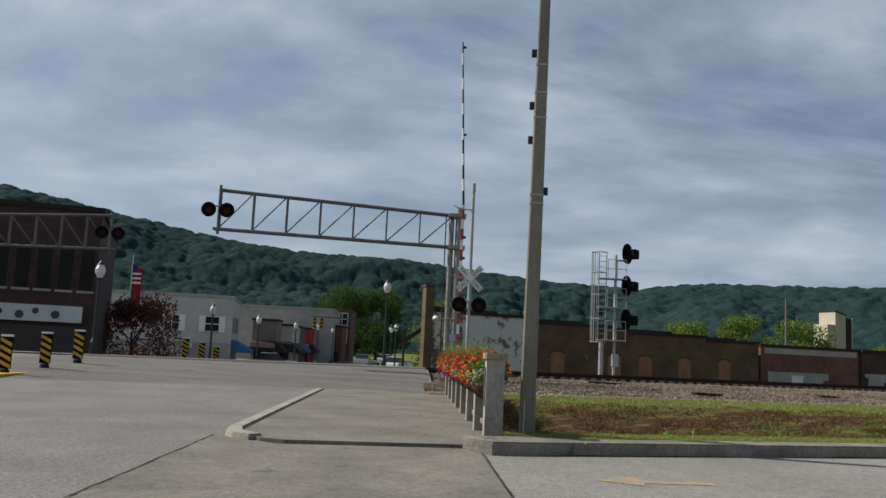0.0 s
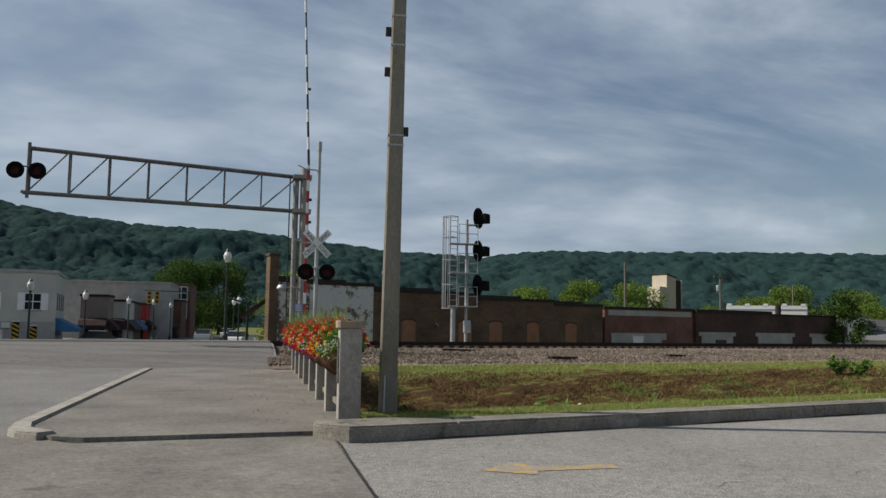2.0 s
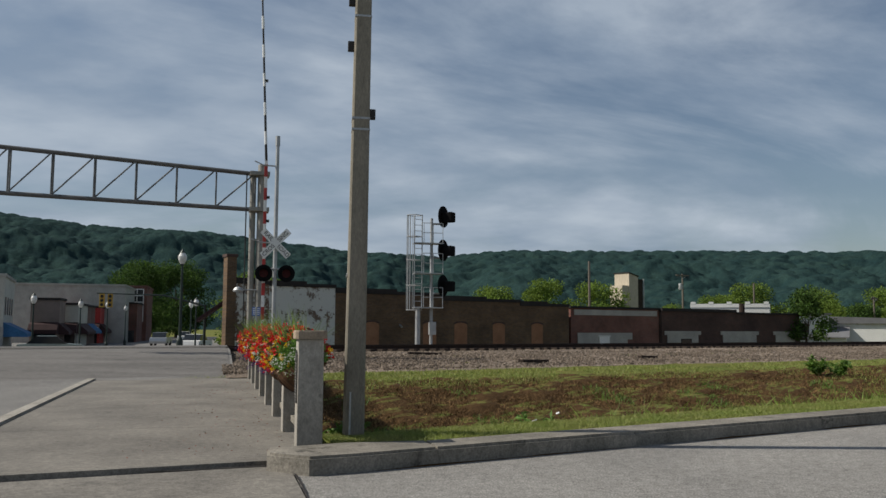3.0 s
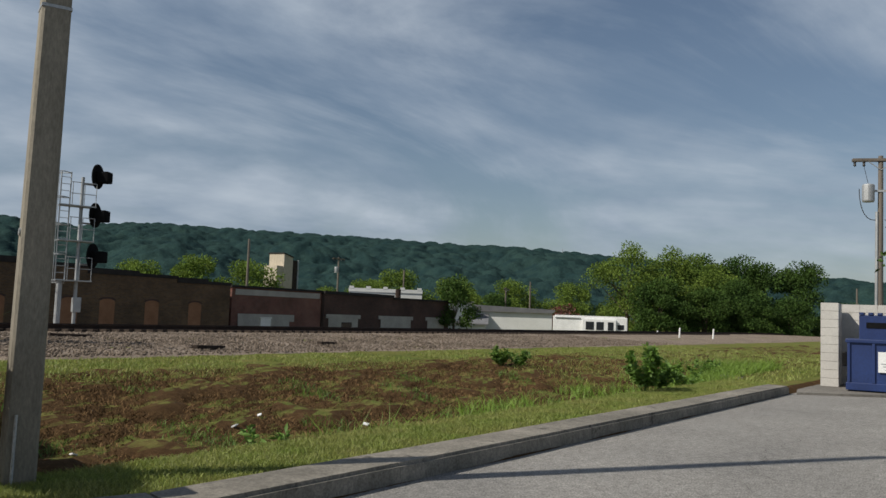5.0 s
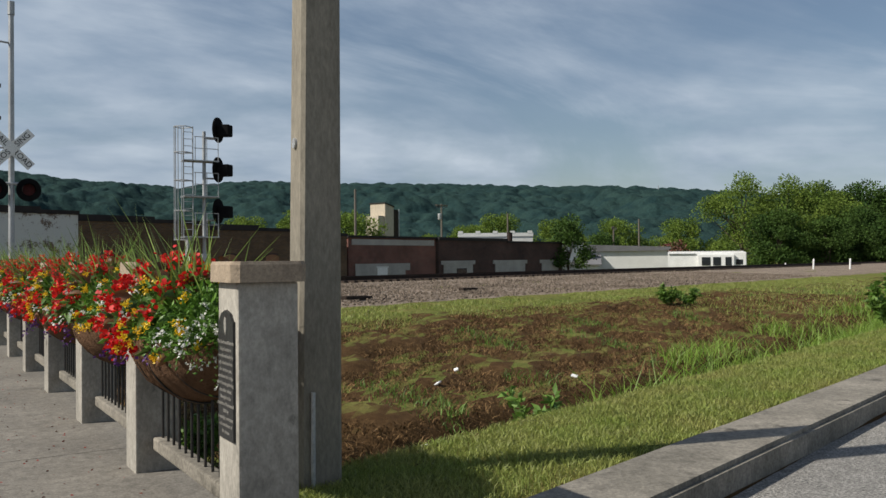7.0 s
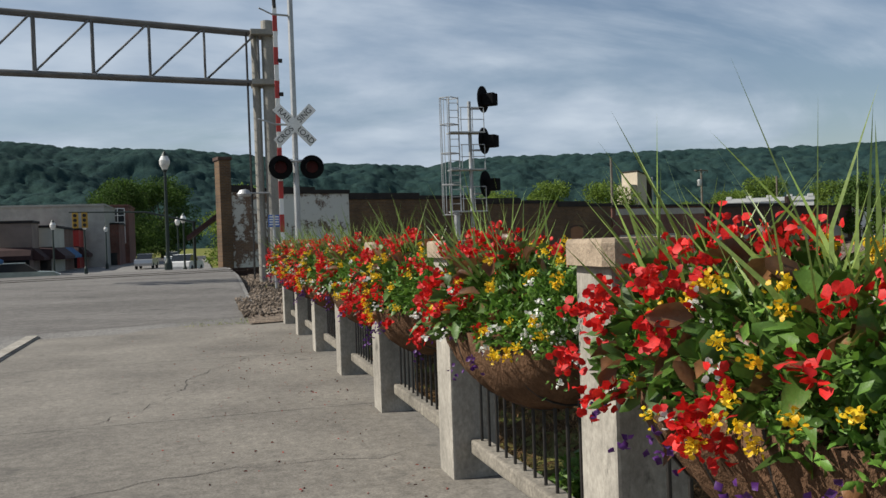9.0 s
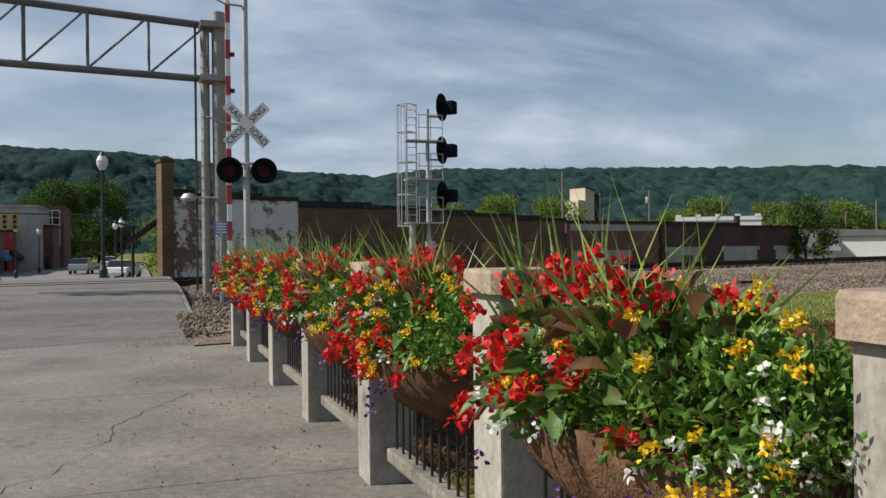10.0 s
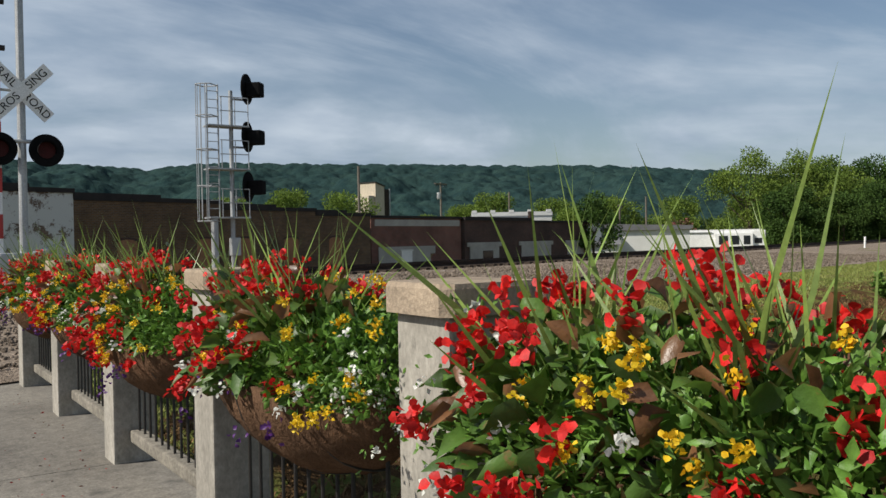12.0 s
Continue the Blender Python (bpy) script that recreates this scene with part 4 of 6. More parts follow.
def gantry(m, span, left=True):
    """Cantilever truss over the road, on a round tower with a ladder."""
    e = empty("signal_gantry", m, "grey metal cantilever signal truss on a round tower", "signal gantry", "crossing gantries")
    s = -1 if left else 1
    part("tower", tubed((0, 0, 0), (0, 0, 7.2), 0.17, 0.16, 18), M_DULLMAST, e, "pale round steel tower")
    part("tower", tubed((s * 0.32, 0.05, 0), (s * 0.32, 0.05, 6.9), 0.11, 0.11, 14), M_DULLMAST, e)
    part("foundation", boxed(-0.6, 0.4, -0.35, 0.35, -0.7, 0.12, 0.02), M_KERB, e)
    for dy in (-0.14, 0.14):
        part("top_chord", tubed((s * 0.1, dy, 6.85), (s * span, dy, 7.42), 0.055), M_ALU, e)
        part("bottom_chord", tubed((s * 0.1, dy, 5.55), (s * (span + 0.2), dy, 5.82), 0.06), M_ALU, e)
        n = 7
        for i in range(n + 1):
            t = (i + 0.12) / (n + 0.12)
            x = s * (0.1 + t * (span - 0.1))
            zt, zb = 6.85 + 0.57 * t, 5.55 + 0.27 * t
            part("upright", tubed((x, dy, zb), (x, dy, zt), 0.03, seg=8), M_ALU, e)
            if i < n and dy < 0:
                t1 = (i + 1.12) / (n + 0.12)
                x1 = s * (0.1 + t1 * (span - 0.1))
                part("diagonal", tubed((x, dy, zt), (x1, dy, 5.55 + 0.27 * t1), 0.028, seg=8), M_ALU, e)
    for z in (5.55, 6.85):
        part("clamp", boxed(-0.45, 0.25, -0.34, 0.34, z - 0.07, z + 0.07, 0.01), M_DULLMAST, e)
    part("end_post", tubed((s * span, -0.14, 5.6), (s * span, -0.14, 7.6), 0.06), M_ALU, e)
    lad = s * 0.55
    for dx in (-0.17, 0.17):
        part("ladder_rail", tubed((lad, dx, 0.4), (lad, dx, 6.9), 0.02, seg=6), M_IRON, e)
    for i in range(21):
        part("rung", tubed((lad, -0.17, 0.55 + 0.3 * i), (lad, 0.17, 0.55 + 0.3 * i), 0.012, seg=6), M_IRON, e)
    for x in (-0.36, 0.36):
        signal_lamp(e, s * span + x, 6.55 if not left else 6.55, -0.42, 0.3)
    part("lamp_arm", tubed((s * span - 0.4, -0.32, 6.7), (s * span + 0.4, -0.32, 6.7), 0.03), M_ALU, e)
    part("bell", turned([(0.02, 0), (0.17, 0.02), (0.19, 0.08), (0.12, 0.18), (0.02, 0.2)], 18, (s * 0.75, -0.2, 2.55)), M_GALV, e)
    part("bell_arm", tubed((0, -0.1, 2.65), (s * 0.75, -0.2, 2.65), 0.025), M_GALV, e)
    return e


ROADZ = 0.36
gan = gantry(pose(0.72, 22.2, -0.08), 9.75)
gan2 = gantry(pose(-23.2, 26.7, -0.5, 0, 0, 12), 7.9, False)
gan2["label"] = "grey metal cantilever signal truss across the road"

# gate mast with crossbuck, lamps and raised arm
mast = empty("crossing_signal", pose(1.08, 19.75, 0.0), "galvanised crossing mast with crossbuck sign and raised barrier", "crossing signal")
part("mast", tubed((0, 0, 0), (0, 0, 7.6), 0.075, 0.062, 14), M_GALV, mast)
part("mast_cap", tubed((0, 0, 7.35), (0, 0, 7.68), 0.08, 0.08, 14), M_GALV, mast)
part("base", boxed(-0.3, 0.3, -0.3, 0.3, -0.3, 0.25, 0.03), M_KERB, mast)
part("conduit", tubed((0.25, -0.05, 0.2), (0.62, -0.05, 1.35), 0.1), M_GALV, mast)
part("mechanism", boxed(-0.42, 0.1, -0.2, 0.25, 0.7, 1.25, 0.04), M_GALV, mast)
part("bent_pipe", tube(tubed((0.0, -0.1, 1.15), (0.55, -0.1, 1.35), 0.07), (0.55, -0.1, 1.35), (0.6, -0.1, 0.1), 0.07), M_GALV, mast, "bent grey cable pipe")
arm = part("arm", boxed(-0.05, 0.05, -0.02, 0.02, 0.9, 6.9, 0.004), M_WHITE, mast, "red and white raised barrier arm")
arm.location = (-0.36, 0.12, 0)
arm2 = part("arm_tip", tubed((0, 0, 6.85), (-0.30, 0, 13.3), 0.045, 0.025, 8), M_IRON, mast, "thin dark barrier arm tip")
arm2.location = (-0.36, 0.12, 0)
for i in range(7):
    st = part("stripe", boxed(-0.053, 0.053, -0.023, 0.023, 0, 0.42), M_RED, mast)
    st.location = (-0.36, 0.12, 1.5 + 0.8 * i)
for i in range(6):
    st = part("stripe", tubed((0, 0, 0), (-0.021, 0, 0.45), 0.047, 0.045, 8), M_WHITE, mast)
    st.location = (-0.386 - 0.0465 * i, 0.12, 7.4 + 1.0 * i)
for z, x in ((4.8, -0.28), (5.6, -0.28), (9.6, -0.42), (13.1, -0.58)):
    part("arm_lamp", tubed((x - 0.05, 0.12, z), (x + 0.06, 0.12, z), 0.05), M_IRON, mast)
for z, ln in ((6.65, 0.75), (4.05, 0.85)):
    part("arm_hook", tube(tubed((0, 0, z), (-0.45, -0.1, z), 0.025, seg=8), (-0.45, -0.1, z), (-ln, -0.15, z + 0.12), 0.02, seg=8), M_GALV, mast)
for a, wtop in ((45, "CROSSING"), (-45, "RAILROAD")):
    bl = part("crossbuck_blade", boxed(-0.61, 0.61, -0.008, 0.008, -0.115, 0.115, 0.003), M_WHITE, mast, "white crossbuck blade with black letters")
    bl.matrix_local = pose(0, -0.115 - (0.02 if a > 0 else 0), 4.03, 0, -a, 0)
    for half, at in ((wtop[:5] if a > 0 else "RAIL", -0.33), (wtop[5:] if a > 0 else "ROAD", 0.33)):
        words(half if a < 0 else ("CROS" if at < 0 else "SING"), 0.19, M_BLACK, bl, pose(at, -0.011, 0, 90, 0, 0), "lettering", 0.001)
part("lamp_arm", tubed((-0.42, -0.05, 3.18), (0.42, -0.05, 3.18), 0.035), M_GALV, mast)
for x in (-0.37, 0.37):
    signal_lamp(mast, x, 3.03, -0.14, 0.285)
part("sign", boxed(-0.72, -0.46, -0.36, -0.345, 1.62, 1.9, 0.004), M_BLUE, mast, "small blue emergency notice")
for i in range(4):
    part("text_bar", boxed(-0.70, -0.48, -0.364, -0.361, 1.66 + 0.06 * i, 1.69 + 0.06 * i), M_WHITE, mast)
part("sign_bracket", tubed((-0.59, -0.35, 0.1), (-0.59, -0.35, 1.9), 0.03), M_GALV, mast)

# wayside signal with caged ladder beyond the track
ws = empty("railway_signal", pose(9.9, 33.4, -0.2), "grey caged-ladder mast with three black signal heads", "railway signal")
part("mast", tubed((0, 0, -1.0), (0, 0, 7.1), 0.085, 0.075, 12), M_GALV, ws)
part("ladder_post", tubed((-0.75, -0.2, -1.0), (-0.75, -0.2, 2.5), 0.13, 0.13, 12), M_GALV, ws)
part("relay_box", boxed(-0.12, 0.22, -0.2, 0.1, 1.1, 1.75, 0.02), M_GALV, ws)
for dx in (-0.95, -0.55):
    part("ladder_rail", tubed((dx, -0.2, 2.4), (dx, -0.2, 7.25), 0.03, seg=8), M_GALV, ws)
for i in range(16):
    part("rung", tubed((-0.95, -0.2, 2.5 + 0.3 * i), (-0.55, -0.2, 2.5 + 0.3 * i), 0.015, seg=6), M_GALV, ws)
ring_pts = [(-0.95 - 0.40 * math.sin(math.pi * i / 8) * 1.0 - 0.0, -0.2 - 0.36 + 0.36 * 2 * i / 8) for i in range(9)]
for z in (2.35, 3.6, 4.9, 6.1, 7.2):
    hoop = bmesh.new()
    for a, b in zip(ring_pts, ring_pts[1:]):
        tube(hoop, (*a, z), (*b, z), 0.022, seg=6)
    tube(hoop, (*ring_pts[0], z), (-0.55, -0.2, z), 0.022, seg=6)
    tube(hoop, (*ring_pts[-1], z), (-0.55, -0.2, z), 0.022, seg=6)
    part("cage_hoop", hoop, M_GALV, ws)
for a in ring_pts[1:8]:
    part("cage_bar", tubed((*a, 2.35), (*a, 7.2), 0.014, seg=6), M_GALV, ws)
for z in (2.45, 4.2, 5.75):
    part("platform", boxed(-0.95, 0.55, -0.4, 0.3, z, z + 0.05), M_GALV, ws)
    for x0 in (-0.5, 0.0, 0.5):
        part("guard_post", tubed((x0, -0.4, z), (x0, -0.4, z + 1.05), 0.018, seg=6), M_GALV, ws)
    for dz in (0.55, 1.05):
        part("guard_rail", tubed((-0.55, -0.4, z + dz), (0.5, -0.4, z + dz), 0.018, seg=6), M_GALV, ws)
for z in (3.62, 5.45, 7.2):
    head = part("signal_head", tubed((0.55, -0.05, z), (0.55, 0.0, z), 0.56, seg=26), M_BLACK, ws, "round black signal head with hood")
    head.matrix_local = pose(0.6, 0, z, 0, 0, 48) @ pose(-0.55, 0, -z)
    hb = part("hood", boxed(0.3, 0.8, -0.62, -0.05, z - 0.3, z + 0.22, 0.06), M_BLACK, ws)
    hb.matrix_local = pose(0.6, 0, z, 0, 0, 48) @ pose(-0.55, 0, -z)
    part("arm", tubed((0, 0, z - 0.4), (0.6, 0, z - 0.4), 0.04), M_GALV, ws)

# ---- buildings beyond the track ----
ROW = pose(0, 40.6, -1.3, 0, 0, math.degrees(math.atan(0.31)))


def local_row(x):
    return x / math.cos(math.atan(0.31))


def arch(w, h):
    pts = [(-w / 2, 0), (w / 2, 0), (w / 2, h - 0.18)]
    pts += [(w / 2 * math.cos(a), h - 0.18 + 0.18 * math.sin(a)) for a in (0.5, 1.05, 1.57, 2.1, 2.64)]
    return pts + [(-w / 2, h - 0.18)]


store = empty("brick_warehouse", ROW, "long brown brick warehouse with stepped black roof edge", "building")
part("front_pier", boxed(-0.25, 0.3, -0.1, 0.6, 0, 6.5, 0.02), M_BRICK, store)
part("pier_cap", boxed(-0.31, 0.36, -0.15, 0.66, 6.5, 6.66, 0.02), M_BRICKDARK, store)
secs = ((0.3, 2.3, 5.1, M_FLAKEMORE), (2.3, 6.5, 5.02, M_FLAKE), (6.5, 14.2, 4.72, M_BRICK), (14.2, 20.5, 4.42, M_BRICK), (20.5, 24.9, 4.2, M_BRICK))
for i, (a, b, h, m_) in enumerate(secs):
    part("wall", boxed(a, b, 0, 0.35, 0, h), m_, store, "flaking white-painted brick wall" if i < 2 else "")
    for x0, x1, dz in ((a, a + (b - a) * 0.55, 0.14), (a + (b - a) * 0.55, b + 0.05, 0.0)):
        part("roof_edge", boxed(x0, x1, -0.06, 0.45, h - 0.1, h + dz + 0.1), M_TAR, store)
part("wall", boxed(24.5, 24.9, 0.35, 22, 0, 4.1), M_BRICK, store)
sf = part("wall", boxed(-0.25, 0.1, 0.0, 24, 0, 6.0), M_BRICKDARK, store, "street front in dark brick")
sf.matrix_local = pose(0.1, 0.6, 0, 0, 0, -18.5)
part("roof", boxed(7.4, 24.5, 0.45, 22, 3.9, 4.1), M_ROOF, store)
part("wall_lamp", tubed((11.0, -0.25, 2.6), (11.0, 0, 2.7), 0.07), M_GALV, store)
for x in (9.0, 13.2, 15.6, 18.7, 22.0):
    ob = part("blocked_window", prism(arch(1.0, 1.55), -0.005, 0.02), M_INFILL, store, "arched window blocked with paler brick")
    ob.location = (x, -0.01, 1.35)
    ob2 = part("window_arch", prism([(p[0] * 1.18, p[1] + 0.1) for p in arch(1.0, 1.55)[2:]], -0.03, -0.012), M_BRICKDARK, store)
    ob2.location = (x, 0.02, 1.35)
aw = prism([(-1.5, 3.0), (0, 4.1), (0, 3.9), (-1.5, 2.8)], 0.4, 4.4)
sa_ = part("awning", aw, M_AWNDARK, store, "dark sloping awning over the shopfront")
sa_.matrix_local = pose(-0.15, 0.6, 0, 0, 0, -18.5)

red = empty("red_brick_building", ROW, "low red brick building with pale band and blocked openings", "building")
part("wall", boxed(25.6, 34.6, 0.6, 0.95, 0, 4.05), M_BRICKRED, red)
part("parapet_band", boxed(25.9, 34.4, 0.56, 0.62, 3.55, 3.95), M_LINTEL, red, "pale concrete parapet band")
part("roof_edge", boxed(25.5, 34.7, 0.5, 1.05, 4.05, 4.2), M_TAR, red)
part("opening_infill", prism([(26.3, 0), (31.2, 0), (31.2, 1.75), (31.7, 1.75), (31.7, 2.25), (26.2, 2.25)], 0.55, 0.6), M_LINTEL, red, "grey rendered infill")
part("door", boxed(28.3, 29.3, 0.5, 0.56, 0.2, 1.95, 0.01), M_WHITE, red, "white door")
part("door_head", boxed(28.2, 29.4, 0.49, 0.55, 1.95, 2.05), M_SHED, red)
part("wall", boxed(25.6, 26.0, 0.95, 20, 0, 3.9), M_BRICKRED, red)
part("roof", boxed(26.0, 34.6, 1.05, 20, 3.7, 3.85), M_ROOF, red)

dark = empty("dark_brick_building", ROW, "low dark brick building with grey blocked openings", "building")
part("wall", boxed(34.75, 52.0, 0.4, 0.8, 0, 3.95), M_BRICKDARK, dark)
part("roof_edge", boxed(34.7, 43.5, 0.3, 0.9, 3.95, 4.2), M_TAR, dark)
part("roof_edge", boxed(43.5, 52.1, 0.3, 0.9, 3.85, 4.0), M_TAR, dark)
for x0, x1 in ((35.3, 38.8), (41.8, 46.0), (48.6, 51.2)):
    part("opening_infill", boxed(x0, x1, 0.34, 0.4, 0, 2.1), M_LINTEL, dark, "grey rendered infill")
    part("lintel", boxed(x0 - 0.3, x1 + 0.3, 0.32, 0.4, 2.1, 2.4), M_LINTEL, dark)
part("window", boxed(36.8, 38.0, 0.3, 0.34, 0.5, 1.8), M_GLASS, dark)
part("roof", boxed(34.75, 52, 0.9, 18, 3.6, 3.75), M_ROOF, dark)
part("roof_vent", tubed((48.8, 4, 3.7), (48.8, 4, 4.9), 0.25), M_RUST, dark)

white_long = empty("white_building", pose(44.9, 66.6, -0.7, 0, 0, -36.5), "white painted block building with stepped parapet", "building")
part("wall", boxed(0, 7.3, 0, 8, -0.7, 4.3), M_SHED, white_long)
for i in range(5):
    part("parapet", boxed(1.7 * i, 1.7 * i + 0.45, -0.1, 0.3, 4.4, 4.65), M_SHED, white_long)
part("parapet_wall", boxed(-0.05, 7.35, -0.08, 0.25, 4.1, 4.45), M_SHED, white_long)
white_house = empty("white_building", pose(57.6, 65.7, -1.4, 0, 0, -20), "small white building half hidden by a tree", "building")
part("wall", boxed(-2.2, 2.2, 0, 6, 0, 4.2), M_SHED, white_house)
part("roof", boxed(-2.4, 2.4, -0.2, 6.2, 4.2, 4.35), M_ROOF, white_house)
part("window", boxed(-1, 0.2, -0.05, 0, 1.6, 3.2), M_GLASS, white_house)

shed = empty("white_shed", pose(63.3, 64.4, -1.4, 0, 0, -42), "long white metal shed with shallow grey roof", "shed")
part("wall", boxed(-5, 5.8, 0, 8, 0, 3.35), M_SHED, shed)
part("roof", prism([(-5.3, 3.3), (-4.6, 4.1), (6.1, 3.75), (6.1, 3.55), (5.8, 3.35)], -0.3, 8.3), M_ROOF, shed)
part("lean_to", boxed(-5.6, -1.5, -3.0, 0, 0, 1.9), M_SHED, shed)
lr = bmesh.new()
lv = [lr.verts.new(c) for c in ((-5.9, -3.3, 1.85), (-1.2, -3.3, 1.85), (-1.2, 0, 2.9), (-5.9, 0, 2.9), (-5.9, -3.3, 1.97), (-1.2, -3.3, 1.97), (-1.2, 0, 3.02), (-5.9, 0, 3.02))]
for q in ((3, 2, 1, 0), (4, 5, 6, 7), (0, 1, 5, 4), (1, 2, 6, 5), (2, 3, 7, 6), (3, 0, 4, 7)):
    lr.faces.new([lv[i] for i in q])
part("lean_to_roof", lr, M_ROOF, shed)

rv = empty("travel_trailer", pose(80.3, 66.3, -1.5, 0, 0, -49), "long white travel trailer with dark slide-out windows", "trailer")
part("body", boxed(-4.6, 4.6, 0, 2.4, 0.55, 3.3, 0.1), M_WHITE, rv)
part("roof", boxed(-4.4, 4.3, 0.15, 2.25, 3.3, 3.42, 0.04), M_SHED, rv)
part("slide_out", boxed(-0.9, 3.2, -0.45, 0.0, 0.9, 3.0, 0.03), M_WHITE, rv)
for x0, x1 in ((-0.5, 0.5), (0.8, 1.7), (2.2, 2.9)):
    part("window", boxed(x0, x1, -0.49, -0.45, 1.7, 2.7, 0.02), M_GLASS, rv, "dark tinted window")
part("window", boxed(3.4, 4.2, -0.03, 0, 1.8, 2.4), M_GLASS, rv)
part("stripe", boxed(-4.5, -1.0, -0.012, -0.002, 1.3, 1.45), M_BLACK, rv)
part("awning", tubed((-4.3, -0.08, 3.1), (-1.2, -0.08, 3.1), 0.07), M_GALV, rv)
for x in (-0.2, 0.75):
    w = part("wheel", tubed((x, 0.05, 0.38), (x, 0.3, 0.38), 0.38, seg=18), M_RUBBER, rv)

silo = empty("grain_tower", pose(71.0, 130.5, -1.5, 0, 0, 18), "pale cream metal-clad elevator tower with sloping top", "tower")
part("tower", prism([(-1.6, 0), (0.6, 0), (0.6, 12.0), (-1.6, 12.6)], -1.7, 1.9), M_SILO, silo)
part("annex", prism([(-3.1, 5.5), (-2.4, 4), (-1.6, 4), (-1.6, 10.4), (-3.1, 10.4)], -1.5, 1.6), M_SILO, silo)
# side away from the sun: its shade is put in as a dark colour
part("shadow_side", boxed(0.6, 2.0, -1.5, 1.7, 0, 11.6), M_TIE, silo, "shaded side of the tower, painted dark")
part("roof", prism([(-1.75, 12.62), (0.7, 12.02), (0.7, 12.16), (-1.75, 12.78)], -1.9, 2.1), M_TAR, silo)
part("downpipe", tubed((2.15, -1.55, 0), (2.15, -1.55, 11.7), 0.12), M_GALV, silo)


def wood_pole(name, m, h, arms=1, cans=0, label="weathered wooden power pole", conduit=False):
    e = empty(name, m, label, "utility pole", "wooden power poles")
    part("shaft", tubed((0, 0, -0.3), (0, 0, h), 0.16, 0.11, 12), M_WOODPOLE, e)
    for i in range(arms):
        z = h - 0.2 - 0.9 * i
        part("crossarm", boxed(-1.25, 1.25, -0.16, -0.05, z - 0.06, z + 0.07, 0.01), M_WOODPOLE, e)
        if cans:
            part("crossarm", boxed(-1.25, 1.25, 0.05, 0.16, z - 0.06, z + 0.07, 0.01), M_WOODPOLE, e)
        for x in (-1.15, -0.75, 0.6, 1.1):
            part("insulator", turned([(0.03, -0.32), (0.07, -0.28), (0.05, -0.18), (0.07, -0.12), (0.03, -0.04)], 8, (x, -0.1, z)), M_IRON, e)
        for s in (-1, 1):
            part("brace", tubed((0, -0.12, z - 0.5), (s * 0.6, -0.12, z - 0.05), 0.02, seg=6), M_GALV, e)
    for i in range(cans):
        s = -1 if i == 0 else 1
        c = part("transformer", turned([(0.02, 0), (0.26, 0.02), (0.28, 0.08), (0.28, 0.8), (0.24, 0.86), (0.05, 0.9)], 18, (s * 0.55, -0.1, h - 2.25)), M_GALV, e, "grey transformer can")
        part("hanger", boxed(min(0, s * 0.3), max(0, s * 0.3), -0.14, -0.06, h - 1.75, h - 1.65), M_GALV, e)
        cb = bmesh.new()
        last = None
        for k in range(13):
            t = k / 12
            q = (s * (0.95 - 0.8 * t * t), -0.1, h - 1.6 - 1.5 * math.sin(t * math.pi * 0.55))
            if last:
                tube(cb, last, q, 0.02, seg=5)
            last = q
        part("cable", cb, M_IRON, e)
        part("drop_wire", tubed((s * 0.55, -0.1, h - 1.4), (s * 0.75, -0.1, h - 0.5), 0.012, seg=5), M_IRON, e)
    if conduit:
        part("conduit", tubed((-0.17, -0.08, 0), (-0.17, -0.08, h - 2.7), 0.07), M_GALV, e, "pale cable conduit")
    return e


up = wood_pole("utility_pole", pose(40.4, 12.6, -0.2, 0, 0.5, -55), 9.9, 1, 2, "wooden power pole with two grey transformers", True)
gw = tubed((40.6, 12.4, 6.3), (47, 5, 0), 0.025, seg=6)
tagged(link_mesh("guy_wire", gw, M_IRON), "black guy wire from the power pole", "wire")
wood_pole("utility_pole", pose(38.1, 75.6, -1.3), 9.8, 0, 0, "dark bare wooden pole behind the brick buildings")
wood_pole("utility_pole", pose(61.9, 96.8, -1.3, 0, 0, 20), 10.2, 1, 1, "wooden power pole with one transformer")
for x, y, h in ((87, 84, 8), (84, 86, 7), (72, 95, 9), (120, 52, 8.5)):
    wood_pole("utility_pole", pose(x, y, -1.3, 0, 0, 30), h, 1 if h == 7 else 0, 0, "thin distant service pole among the trees")
for (x, y), h in (((59.7, 37.9), 1.0), ((63.5, 37.2), 1.0), ((66, 45), 0.6)):
    ob = link_mesh("marker_post", turned([(0.07, -0.5), (0.07, h - 0.05), (0.05, h), (0.01, h + 0.02)], 12, (0, 0, 0)), M_WHITE)
    ob.matrix_world = pose(x, y, 0.0, 0, 4, 0)
    tagged(ob, "short white marker post by the tracks", "post", "white marker posts")

# ---- bins and block wall ----
bw = empty("block_wall", pose(19.5, 4.23, 0, 0, 0, -67), "pale painted concrete block enclosure wall", "wall", kind="structure")
blk = bpy.data.meshes.new("block")
b = boxed(0.003, 0.397, 0, 0.2, 0.003, 0.197, 0.006)
b.to_mesh(blk)
b.free()
blk.materials.append(M_BLOCK)
part("core", boxed(0.0, 4.4, 0.95, 1.13, 0, 1.9), M_BLOCK, bw)
